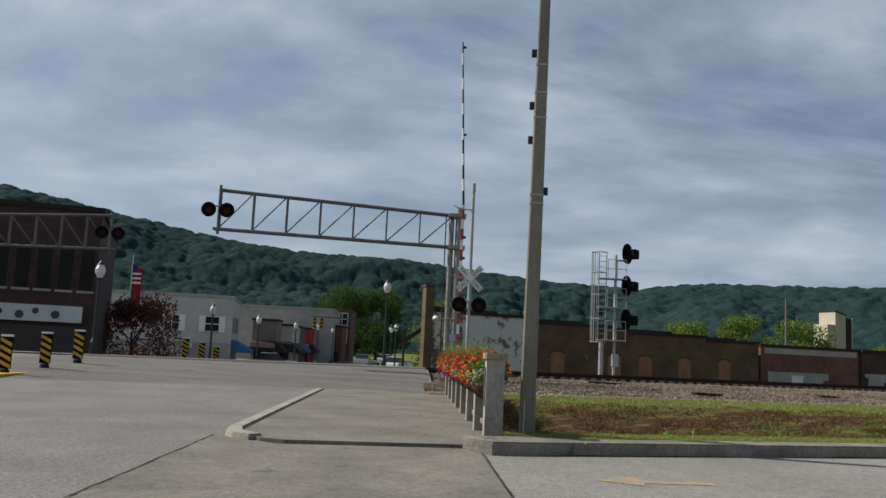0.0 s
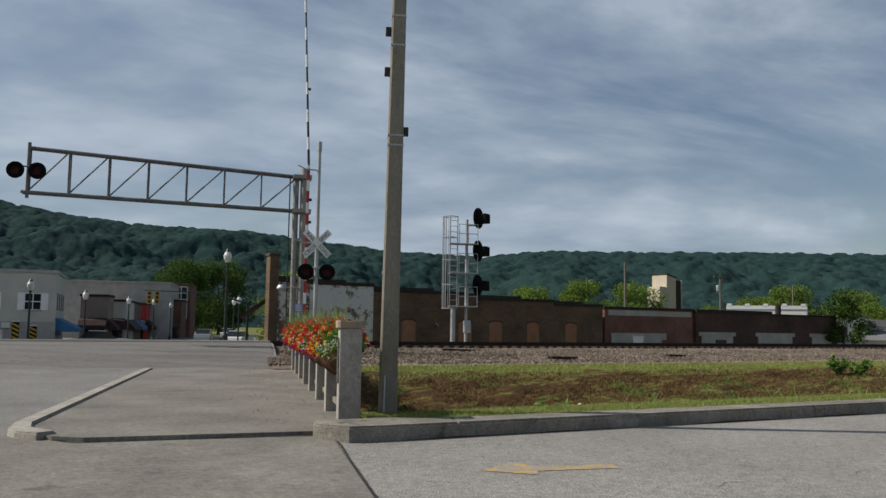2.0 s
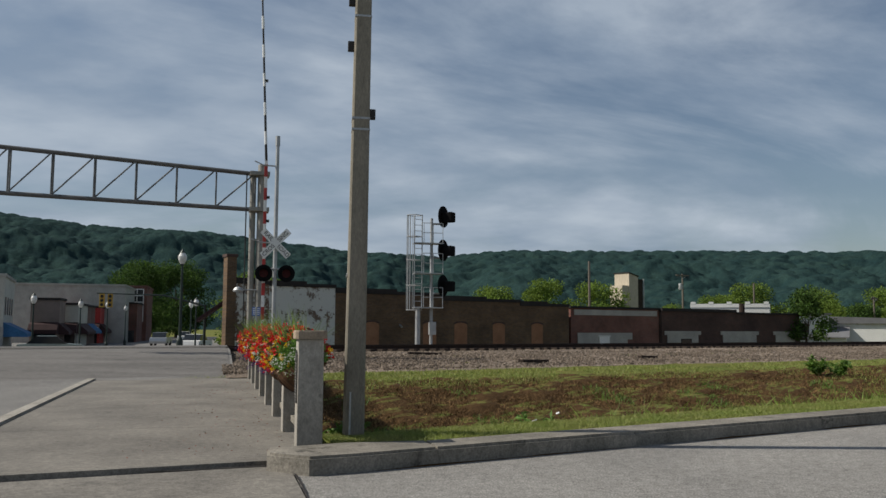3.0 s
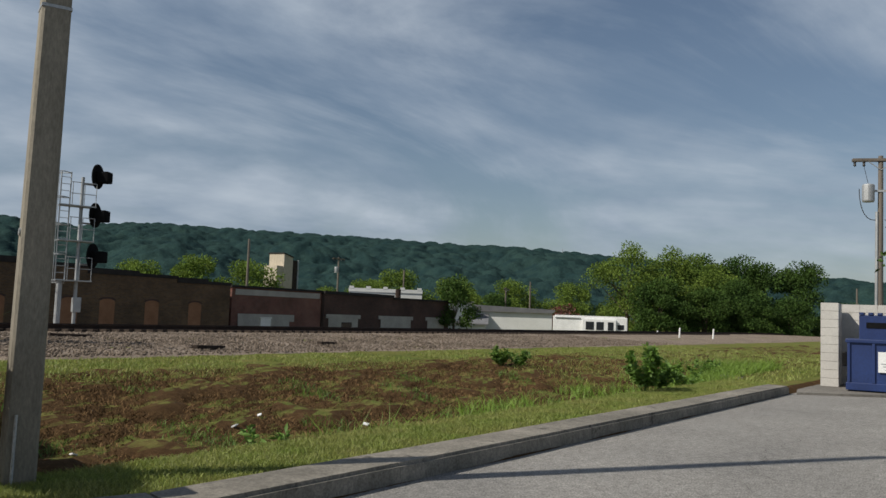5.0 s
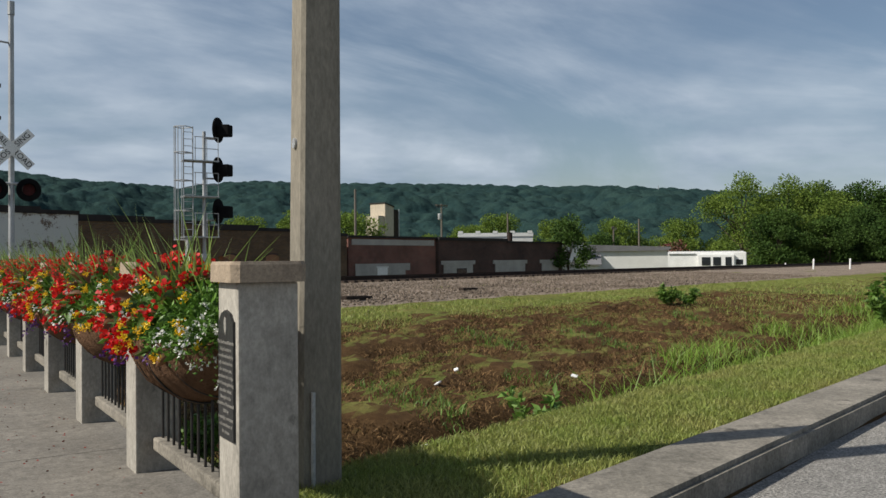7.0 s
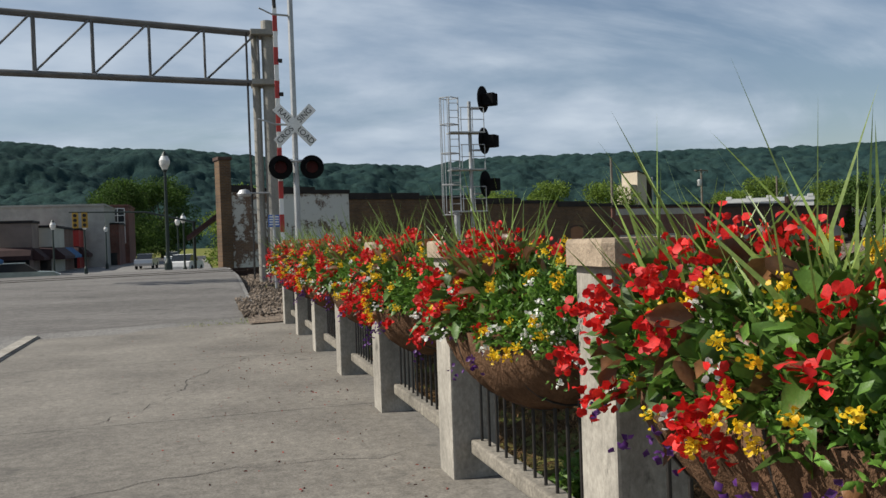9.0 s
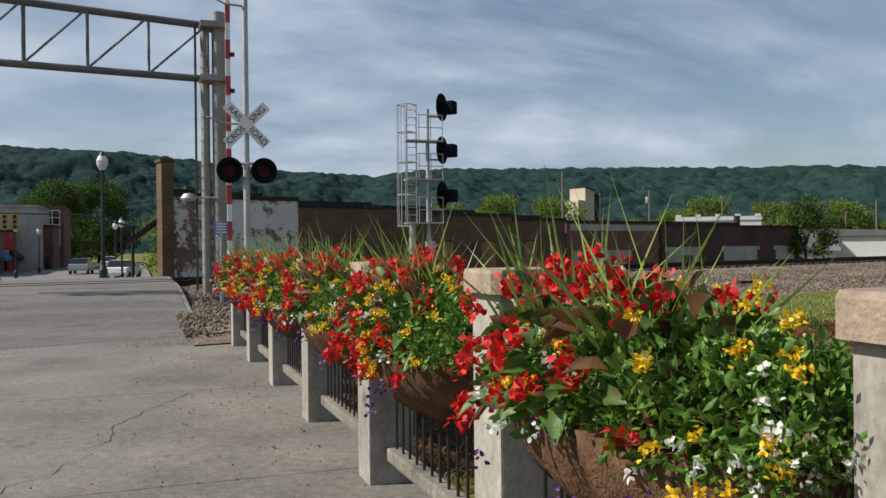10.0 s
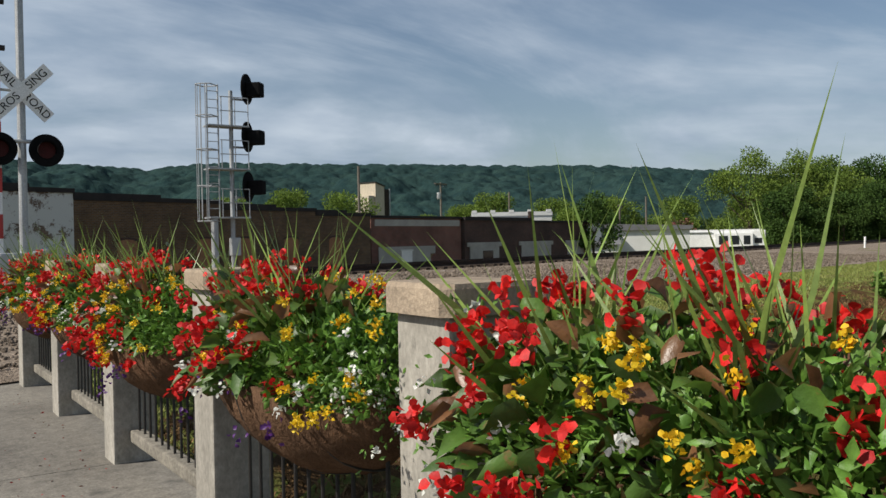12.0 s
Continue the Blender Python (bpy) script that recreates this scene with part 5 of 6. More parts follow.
for r_ in range(10):
    for c_ in range(11):
        ob = link_data("block", blk, M_BLOCK, bw)
        ob.location = (0.4 * c_ - 0.2 * (r_ % 2), 0.94, 0.2 * r_)
    for c_ in range(2 if r_ % 2 else 3):
        ob = link_data("block", blk, M_BLOCK, bw)
        ob.matrix_local = pose(0.2, -0.25 + 0.4 * c_ + 0.2 * (r_ % 2), 0.2 * r_, 0, 0, 90)
    ob = link_data("block", blk, M_BLOCK, bw)
    ob.matrix_local = pose(-0.2, -0.25, 0.2 * r_) @ Matrix.Diagonal((1.0, 1, 1, 1))


def dumpster(m, w, lid):
    e = empty("dumpster", m, "dark blue steel dumpster with white notice plate", "dumpster", "blue dumpsters")
    part("body", prism([(0, 0.06), (w, 0.06), (w, 1.12), (0, 1.12)], 0, 1.25), M_DUMP, e)
    part("skirt", boxed(-0.03, w + 0.03, -0.035, 1.28, 0.03, 0.2, 0.015), M_DUMP, e)
    part("rim", boxed(-0.04, w + 0.04, -0.05, 1.3, 1.08, 1.17, 0.02), M_DUMP, e)
    for x in (0.0, 0.5, 1.35, w - 0.06):
        part("rib", boxed(x, x + 0.06, -0.04, 0.0, 0.2, 1.08, 0.008), M_DUMP, e)
    part("fork_pocket", boxed(-0.12, 0.0, 0.1, 0.9, 0.55, 0.85, 0.02), M_BLACK, e)
    n = part("notice", boxed(0.62, 1.27, -0.05, -0.042, 0.45, 0.9, 0.004), M_WHITE, e, "white notice plate")
    part("emblem", tubed((0.95, -0.055, 0.78), (0.95, -0.05, 0.78), 0.075, seg=12), M_BLACK, n)
    for z, a, b_ in ((0.64, 0.68, 1.2), (0.58, 0.72, 1.18), (0.51, 0.76, 1.14)):
        part("text_bar", boxed(a, b_, -0.054, -0.05, z - 0.012, z + 0.012), M_GALV, n)
    return e


d1 = dumpster(pose(18.35, 3.25, 0.0, 0, 0, -67), 2.3, True)
d2 = empty("dumpster", pose(19.1, 3.4, 0.0, 0, 0, -67), "dark blue dumpster with ribbed lid behind another", "dumpster", "blue dumpsters")
part("body", boxed(0.05, 1.2, 0.0, 0.8, 0.05, 1.72, 0.02), M_DUMP, d2)
part("slot", boxed(0.2, 1.1, -0.015, 0.0, 1.42, 1.55), M_BLACK, d2)
for i in range(6):
    part("lid_rib", boxed(0.05 + 0.19 * i, 0.15 + 0.19 * i, -0.02, 0.8, 1.72, 1.78, 0.01), M_DUMP, d2)
lid = empty("bin_lid", pose(18.95, 2.35, 1.15, -18, 0, -67), "brown ribbed plastic lid propped open", "lid")
part("panel", boxed(0, 1.3, 0, 0.04, 0, 0.66, 0.01), M_BROWNLID, lid)
for i in range(6):
    part("rib", boxed(0.02 + 0.24 * i, 0.09 + 0.24 * i, -0.04, 0.0, 0, 0.66, 0.01), M_BROWNLID, lid)

# ---- town on the far side of the crossing ----


def bollard(x, y):
    e = empty("delineator_post", pose(x, y, road_z(v_of(x, y)) + 0.02), "yellow and black striped crossing delineator post", "delineator", "striped delineators")
    part("panel", boxed(-0.16, 0.16, -0.03, 0.03, 0.12, 1.0, 0.01), M_BLACK, e)
    for i in range(4):
        bm = bmesh.new()
        z = 0.18 + 0.2 * i
        vs = [bm.verts.new(c) for c in ((-0.155, -0.034, z + 0.1), (0.155, -0.034, z - 0.06), (0.155, -0.034, z + 0.05), (-0.155, -0.034, z + 0.2))]
        bm.faces.new(vs)
        part("stripe", bm, M_YELLOW, e)
    part("cap", boxed(-0.165, 0.165, -0.04, 0.04, 1.0, 1.06, 0.01), M_WHITE, e)
    part("foot", turned([(0.14, 0), (0.12, 0.1), (0.06, 0.13)], 12), M_RUBBER, e)


for x, y in ((-12.15, 11.8), (-11.95, 13.9), (-11.75, 15.9), (-12.1, 30.5), (-11.9, 33.0), (-11.7, 35.5)):
    bollard(x, y)
slab("median_kerb", [(-12.5, 8.0), (-11.9, 8.0), (-11.4, 17.2), (-12.0, 17.2)], -0.2, 0.1, M_YELLOW, "worn yellow painted median kerb", "kerb", 0.03)


def facade(name, m, w, h, d, wall, label, rows, cols, win=(1.0, 1.7), z0=4.2, gap=3.2, band=None, arched=False):
    """A building with its windows set in frames on the front."""
    e = empty(name, m, label, "building")
    part("wall", boxed(0, w, 0, d, 0, h), wall, e)
    part("parapet", boxed(-0.12, w + 0.12, -0.14, d + 0.1, h, h + 0.25, 0.02), band or wall, e)
    for r_ in range(rows):
        for c_ in range(cols):
            x = (c_ + 0.5) * w / cols
            z = z0 + gap * r_
            wd = part("window", prism(arch(*win), -0.03, 0.0) if arched else boxed(-win[0] / 2, win[0] / 2, -0.03, 0, 0, win[1]), M_DARKPANE if arched else M_GLASS, e)
            wd.location = (x, 0, z)
            fr = bmesh.new()
            for a in (-win[0] / 2, 0, win[0] / 2):
                box(fr, a - 0.04, a + 0.04, -0.05, -0.02, 0, win[1])
            for b_ in (0, win[1] / 2, win[1]):
                box(fr, -win[0] / 2, win[0] / 2, -0.052, -0.02, b_ - 0.04, b_ + 0.04)
            if not arched:
                part("frame", fr, M_WHITE if wall is M_STUCCO else M_TIE, wd)
            else:
                fr.free()
            part("sill", boxed(-win[0] / 2 - 0.1, win[0] / 2 + 0.1, -0.1, 0, -0.12, 0), M_LINTEL, wd)
    return e


cb = facade("corner_building", pose(-39.5, 24.5, -0.9, 0, 0, 16), 23.5, 8.3, 14, M_BRICKDARK, "dark red brick corner building with arched upper windows", 1, 24, (0.6, 2.2), 4.3, arched=True, band=M_TAR)
part("shopfront_band", boxed(0, 17.5, -0.35, 0, 2.6, 3.6), M_SHED, cb, "pale fascia over the shopfront")
part("shopfront_band", boxed(18.6, 23, -0.35, 0, 2.7, 3.5), M_SHED, cb)
for i, (x, z) in enumerate(((19.3, 3.1), (20.2, 3.0), (20.9, 3.2), (21.8, 3.05))):
    part("mural_shape", tubed((x, -0.37, z), (x, -0.35, z), 0.16 + 0.05 * (i % 2), seg=7), M_GLASS, cb)
part("shopfront_glass", boxed(0.5, 17, -0.05, 0, 0.2, 2.5), M_DARKPANE, cb)
part("side_door", boxed(18.9, 22.8, -0.05, 0, 0, 2.5), M_BROWNLID, cb)
part("awning", prism([(0, 2.6), (17.5, 2.6), (17.5, 2.5), (0, 2.5)], -1.7, 0), M_AWNDARK, cb)

wb = facade("pale_building", pose(-34.5, 72.5, -1.4, 0, 0, 8), 15.6, 7.0, 12, M_STUCCO, "two-storey pale stucco building with white shutters", 1, 4, (1.4, 1.5), 3.6, band=M_LINTEL)
for c_ in range(4):
    for s in (-1, 1):
        part("shutter", boxed((c_ + 0.5) * 3.9 + s * 1.0 - 0.28, (c_ + 0.5) * 3.9 + s * 1.0 + 0.28, -0.05, 0, 3.55, 5.15), M_WHITE, wb)
part("ground_floor", boxed(-0.05, 15.65, -0.06, 0, 0, 2.5), M_LINTEL, wb)
for i in range(4):
    part("side_window", boxed(15.6, 15.66, 1.2 + 2.6 * i, 2.1 + 2.6 * i, 3.6, 5.2), M_GLASS, wb)
part("awning", prism([(15.6, 2.9), (17.6, 1.9), (17.6, 1.6), (15.6, 1.6)], 0.2, 9), M_AWNBLUE, wb, "faded blue awning")
part("air_conditioner", boxed(11.2, 11.9, -0.4, 0, 1.9, 2.4, 0.02), M_SHED, wb)

for name, m, w, h, d, wall, lab, aw_ in (
    ("shop_building", pose(-19.4, 88, -1.5, 0, 0, 0), 2.8, 5.4, 3.6, M_SHOPBROWN, "grey-brown shop building with dark round awning", M_AWNDARK),
    ("shop_building", pose(-17.4, 92, -1.5, 0, 0, 0), 2.1, 5.0, 6.8, M_STUCCO, "pale low shop building", M_AWNDARK),
    ("shop_building", pose(-16.6, 99, -1.5, 0, 0, 0), 1.1, 5.0, 8, M_BRICKRED, "small red brick shop building", M_AWNBLUE),
    ("shop_building", pose(-16.9, 108, -1.5, 0, 0, 0), 1.9, 5.0, 8, M_RED, "small red painted shop building", M_AWNDARK),
    ("shop_building", pose(-14.4, 118, -1.5, 0, 0, 0), 3.0, 5.8, 9, M_BRICKRED, "taller red brick shop building", None),
):
    e = facade(name, m, w, h, d, wall, lab, 0, 2, (0.7, 1.1), 2.9, band=M_TAR)
    part("shopfront", boxed(0.3, w - 0.3, -0.04, 0, 0.2, 2.1), M_GLASS, e)
    if aw_:
        part("awning", prism([(w, 3.0), (w + 1.0, 2.1), (w + 1.0, 1.8), (w, 1.8)], 0, 7), aw_, e)
        fa = part("awning", prism([(0, 3.1), (0.7, 2.85), (1.15, 2.3), (1.2, 1.9), (0, 1.9)], 0, w), aw_, e)
        fa.matrix_local = pose(0, 0, 0, 0, 0, -90)
gb = facade("grey_block_building", pose(-27, 112, -1.5), 14.5, 8.0, 14, M_LINTEL, "plain grey block building above the shops", 0, 1)
tb_ = facade("glass_fronted_building", pose(-15.6, 128, -1.5), 4.7, 8.6, 12, M_BRICKRED, "red brick building with tall gridded glass front", 0, 1)
part("glass_front", boxed(0.5, 4.2, -0.08, 0, 3.4, 8.3), M_GLASS, tb_)
for i in range(5):
    part("mullion", boxed(0.46 + 0.92 * i, 0.56 + 0.92 * i, -0.14, -0.02, 3.4, 8.3), M_WHITE, tb_)
for i in range(6):
    part("transom", boxed(0.5, 4.2, -0.15, -0.02, 3.36 + 0.98 * i, 3.46 + 0.98 * i), M_WHITE, tb_)


def street_lamp(x, y, h, double=False):
    e = empty("street_lamp", pose(x, y, float(road_z(v_of(x, y)))), "dark green street lamp with white acorn globe", "street lamp", "acorn street lamps")
    part("pole", turned([(0.16, 0), (0.16, 0.5), (0.08, 0.7), (0.055, h - 0.7), (0.1, h - 0.65), (0.1, h - 0.6)], 12), M_STREETPOLE, e)
    part("globe", turned([(0.1, h - 0.6), (0.2, h - 0.4), (0.22, h - 0.22), (0.12, h - 0.02)], 14), M_GLOBE, e, "white glass globe")
    part("finial", turned([(0.14, h - 0.03), (0.1, h + 0.05), (0.02, h + 0.16)], 10), M_STREETPOLE, e)


for x, y, h in ((-2.5, 36.5, 5.0), (-14.5, 46.2, 4.6), (-13.2, 56.6, 4.4), (-14.7, 25.3, 3.9), (-12.0, 70, 4.4), (-11.2, 82, 4.6), (-3.0, 75, 4.6), (-2.4, 68, 4.6), (-11.0, 98, 4.6)):
    street_lamp(x, y, h)

tl = empty("traffic_signal", pose(-1.6, 62.5, -1.5), "yellow traffic signal on a long curved green mast arm", "traffic signal")
part("pole", tubed((0, 0, 0), (0, 0, 4.5), 0.12, 0.1), M_STREETPOLE, tl)
part("arm", tube(tubed((0, 0, 4.4), (-3.2, 0, 5.2), 0.07, 0.06), (-3.2, 0, 5.2), (-8.2, 0, 5.3), 0.06, 0.04), M_STREETPOLE, tl)
for x in (-7.2, -7.8):
    hd = part("signal_head", boxed(x - 0.19, x + 0.19, -0.2, 0.1, 4.2, 5.25, 0.03), M_SILL, tl, "yellow three-lamp head")
    for i in range(3):
        part("lamp", tubed((x, -0.24, 4.4 + 0.33 * i), (x, -0.2, 4.4 + 0.33 * i), 0.12, seg=14), M_IRON, hd)


def car(x, y, turn, paint, label):
    e = empty("parked_car", pose(x, y, float(road_z(v_of(x, y))), 0, 0, turn), label, "car", "cars in the town street")
    part("body", prism([(-2.2, 0.35), (2.2, 0.35), (2.25, 0.75), (1.9, 0.95), (1.0, 1.0), (-1.5, 1.02), (-2.15, 0.95), (-2.25, 0.6)], -0.88, 0.88), paint, e)
    part("cabin", prism([(-1.6, 1.0), (1.0, 1.0), (0.3, 1.5), (-0.95, 1.52)], -0.75, 0.75), M_GLASS, e)
    part("roof", boxed(-0.95, 0.3, -0.72, 0.72, 1.49, 1.55, 0.02), paint, e)
    for px in (-1.35, 1.4):
        for py in (-0.8, 0.8):
            w = part("wheel", tubed((px, py - 0.1, 0.33), (px, py + 0.1, 0.33), 0.33, seg=16), M_RUBBER, e)
    for py in (-0.6, 0.6):
        part("headlight", boxed(2.18, 2.26, py - 0.2, py + 0.2, 0.65, 0.8, 0.02), M_GLOBE, e)


car(-11.8, 56, 8, M_CARGREEN, "pale green saloon car in the street")
car(-2.4, 72, 75, M_WHITE, "white car parked beside the street lamp")
car(-6.6, 92, 85, M_CARPAINT, "silver car far along the street")
car(-4.6, 110, 90, M_WHITE, "white car in the distant street")

flag = empty("flag_pole", pose(-22.8, 54.3, -1.2), "flagpole with two limp flags", "flag pole")
part("pole", tubed((0, 0, 0), (0, 0, 8.8), 0.06, 0.04), M_GALV, flag)
for z, m_, nm in ((6.2, M_FLAGRED, "striped red and white flag"), (4.6, M_FLAGRED, "plain red flag")):
    fb = bmesh.new()
    cols = [[fb.verts.new((0.06 + 0.75 * i / 8, 0.09 * math.sin(i * 1.3), z + 1.9 * (1 - j / 6) - 0.5 * (i / 8) ** 1.3)) for j in range(7)] for i in range(9)]
    for i in range(8):
        for j in range(6):
            fb.faces.new((cols[i][j], cols[i + 1][j], cols[i + 1][j + 1], cols[i][j + 1]))
    fo = part("flag", fb, m_, flag, nm)
    if z > 6:
        for j in range(3):
            part("stripe", boxed(0.1, 0.75, -0.12, -0.1, z + 0.35 + 0.35 * j, z + 0.5 + 0.35 * j), M_WHITE, fo)
        part("canton", boxed(0.06, 0.4, -0.13, -0.11, z + 1.2, z + 1.8), M_FLAGBLUE, fo)
fence2 = empty("picket_fence", pose(-20, 46.5, -0.9), "low white picket fence by the flowering bush", "fence")
for i in range(12):
    part("picket", boxed(0.35 * i, 0.35 * i + 0.12, 0, 0.04, 0, 1.5), M_WHITE, fence2)

# ---- hills ----


def ridge(a):
    """Height of the wooded ridge in degrees, by bearing in degrees."""
    return np.interp(a, [-95, -60, -26, -12, -8, 0, 9, 15, 19, 28, 44, 51, 60, 80, 120], [4.8, 8.4, 8.75, 6.55, 6.2, 6.0, 4.95, 4.65, 5.15, 5.0, 4.6, 4.1, 2.9, 2.4, 2.1])


def crowns(x, y, cell, seed):
    """Domed treetops scattered on a jittered grid: height 0 to 1 at each point."""
    gx_, gy_ = np.floor(x / cell), np.floor(y / cell)
    best = np.zeros_like(x)
    for dx in (-1, 0, 1):
        for dy in (-1, 0, 1):
            cx, cy = gx_ + dx, gy_ + dy
            h1 = np.abs(np.sin(cx * 127.1 + cy * 311.7 + seed) * 43758.5453) % 1
            h2 = np.abs(np.sin(cx * 269.5 + cy * 183.3 + seed) * 24634.6345) % 1
            h3 = np.abs(np.sin(cx * 91.7 + cy * 57.3 + seed) * 15731.743) % 1
            d = np.hypot(x - (cx + 0.15 + 0.7 * h1) * cell, y - (cy + 0.15 + 0.7 * h2) * cell) / (cell * (0.6 + 0.4 * h3))
            best = np.maximum(best, np.sqrt(np.clip(1 - d * d, 0, 1)) * (0.6 + 0.4 * h3))
    return best


def hill(name, dist, depth, scale, a0, a1, seed, label, columns, rows):
    az = np.linspace(a0, a1, columns)
    ts = np.linspace(0, 1, rows)
    A, T = np.meshgrid(az, ts, indexing="ij")
    top = np.tan(np.radians(ridge(A) * scale)) * (dist + depth)
    R = dist + depth * T
    Z = -6 + (top + 6) * (T ** 0.85)
    X, Y = np.sin(np.radians(A)) * R, np.cos(np.radians(A)) * R
    rough = np.array([[noise.fractal(Vector((p * 0.009, q * 0.009, seed)), 1.0, 2.0, 4) for p, q in zip(rx_, ry_)] for rx_, ry_ in zip(X, Y)])
    Z = Z + rough * 20 * np.sin(T * math.pi) + crowns(X, Y, 13.0, seed) * 7.0 + crowns(X, Y, 5.5, seed + 3) * 2.0 - 3.0
    i = np.arange(A.size).reshape(A.shape)
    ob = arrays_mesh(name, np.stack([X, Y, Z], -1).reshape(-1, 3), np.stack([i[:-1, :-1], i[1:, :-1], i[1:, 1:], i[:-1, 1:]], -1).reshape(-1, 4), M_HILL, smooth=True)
    return tagged(ob, label, "hill", kind="structure")


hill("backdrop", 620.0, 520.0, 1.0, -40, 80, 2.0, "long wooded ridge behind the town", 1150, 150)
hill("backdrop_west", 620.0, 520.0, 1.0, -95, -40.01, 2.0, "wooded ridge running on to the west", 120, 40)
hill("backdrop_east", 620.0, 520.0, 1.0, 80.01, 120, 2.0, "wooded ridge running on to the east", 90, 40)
tw = link_mesh("radio_tower", tubed((0, 0, 0), (0, 0, 16), 1.2, 0.3, 5), M_GALV)
tw.matrix_world = pose(math.sin(radians(46.5)) * 1130, math.cos(radians(46.5)) * 1130, 78)
tagged(tw, "small lattice mast on the far ridge", "radio mast")

# ---- trees and plants ----


def tree(name, m, h, crown_r, seed, leaf_m, label, leaf=0.35, n=3600, bare=0.3, clumps=26, category="tree", group="trees beyond the railway"):
    g = np.random.default_rng(seed)
    e = empty(name, m, label, category, group)
    bm = tubed((0, 0, -0.4), (g.normal() * 0.2, g.normal() * 0.2, h * 0.5), h * 0.022, h * 0.013, 9)
    cs = []
    for i in range(clumps):
        a = g.uniform(0, 2 * math.pi)
        t = g.uniform(0, 1)
        z = h * (bare + (0.98 - bare) * t)
        r = crown_r * (0.35 + 0.65 * math.sin(math.pi * min(1, 0.18 + 0.8 * t))) * g.uniform(0.35, 0.95)
        cs.append((r * math.cos(a), r * math.sin(a), z - 0.1 * crown_r))
    for c in cs[: clumps // 2]:
        tube(bm, (0, 0, h * g.uniform(0.25, 0.5)), c, h * 0.008, h * 0.002, 5)
    part("trunk", bm, M_BARK, e)
    c = np.array(cs)
    k = g.integers(0, clumps, n)
    rad = crown_r * g.uniform(0.22, 0.42, clumps)
    d = unit(g.normal(size=(n, 3)))
    p = c[k] + d * (rad[k] * g.random(n) ** 0.4)[:, None] * [1, 1, 0.75]
    v, f = leaves(p, d + g.normal(size=(n, 3)) * 0.8 + [0, 0, -0.2], g.uniform(0.6, 1.3, n) * leaf, g.uniform(0.45, 0.8, n) * leaf, g, 0.2)
    tagged(arrays_mesh("crown", v, f, leaf_m, e), kind="stuff")
    return e


def rot(k):
    return 137.5 * k


T1 = tree("broadleaf_tree", pose(118, 78, -1.5), 14.0, 6.5, 1, M_CROWN, "dense dark green broadleaf tree", 0.38, 14000, 0.22, 34)
T2 = tree("broadleaf_tree", pose(104, 80, -1.5), 15.5, 6.0, 2, M_CROWN_LIGHT, "tall open light green tree with visible limbs", 0.34, 8500, 0.3, 34)
T3 = tree("broadleaf_tree", pose(100, 71, -1.5), 9.0, 5.0, 3, M_CROWN, "rounded bushy green broadleaf tree", 0.34, 11000, 0.1, 30)
T4 = tree("broadleaf_tree", pose(92, 125, -1.5), 11.0, 6.5, 4, M_CROWN_LIGHT, "light green spreading tree", 0.4, 10000, 0.15, 30)
T5 = tree("broadleaf_tree", pose(50.2, 56.4, -1.4), 6.4, 2.3, 5, M_CROWN, "slender open tree before a white building", 0.26, 3600, 0.2)
k = 0
for src, spots in (
    (T1, ((124, 72, 1.0), (130, 66, 0.95), (112, 66, 0.7), (134, 60, 0.5), (142, 62, 0.5), (128, 56, 0.42), (150, 66, 0.5), (158, 58, 0.4), (170, 62, 0.42), (-13, 150, 1.0), (-8, 165, 1.1), (-15, 172, 1.1))),
    (T2, ((110, 77, 0.98), (114, 73, 0.9))),
    (T3, ((106, 67, 0.9), (111, 63, 0.85), (117, 60, 0.8), (122, 57, 0.6), (128, 52, 0.5), (84, 88, 0.7), (134, 49, 0.45), (20, 120, 0.9))),
    (T4, ((60, 120, 0.95), (52, 125, 1.0), (45, 128, 0.9), (100, 118, 0.9), (84, 122, 0.8), (108, 110, 0.9), (76, 112, 0.75), (118, 104, 0.9), (128, 98, 0.9), (66, 108, 0.6), (92, 104, 0.7), (140, 92, 1.0), (150, 88, 1.0), (5, 105, 0.9))),
):
    for x, y, s in spots:
        k += 1
        c_ = copy_thing(src, pose(x, y, -1.6, 0, 0, rot(k)))
        c_.scale = (s, s, s)
tree("flowering_bush", pose(97, 86, -1.4), 5.0, 3.2, 8, M_CROWN_RED, "red flowering crape myrtle among trees", 0.35, 2600, 0.15, group="flowering bushes")
tree("flowering_bush", pose(-18.5, 42.5, -1.0), 5.2, 2.9, 9, M_CROWN_RED, "red flowering crape myrtle by the corner building", 0.2, 6500, 0.12, 34, group="flowering bushes")
tree("broadleaf_tree", pose(30.5, 4.4, -0.1), 6.6, 3.1, 10, M_CROWN_SUMAC, "green tree tinged with orange seed heads behind the bins", 0.22, 7500, 0.15, 40)

# house peeping through the trees
fh = empty("house", pose(152, 60, -1.5, 0, 0, -60), "small grey house far off among trees", "house")
part("wall", boxed(-4, 4, 0, 6, 0, 2.8), M_SHED, fh)
part("roof", prism([(-4.4, 2.7), (0, 4.8), (4.4, 2.7)], -0.4, 6.4), M_ROOF, fh)
part("window", boxed(-2, -1, -0.04, 0, 1, 2.1), M_GLASS, fh)

rng = np.random.default_rng(21)


def on_ground(n, x0, x1, v0, v1, power=1.0):
    x = x0 + (x1 - x0) * rng.random(n) ** power
    vv = rng.uniform(v0, v1, n)
    return np.stack([x, y_of(x, vv), ground_z(x, vv)], 1), vv


UPWARD = np.array([0, 0, 1.0])


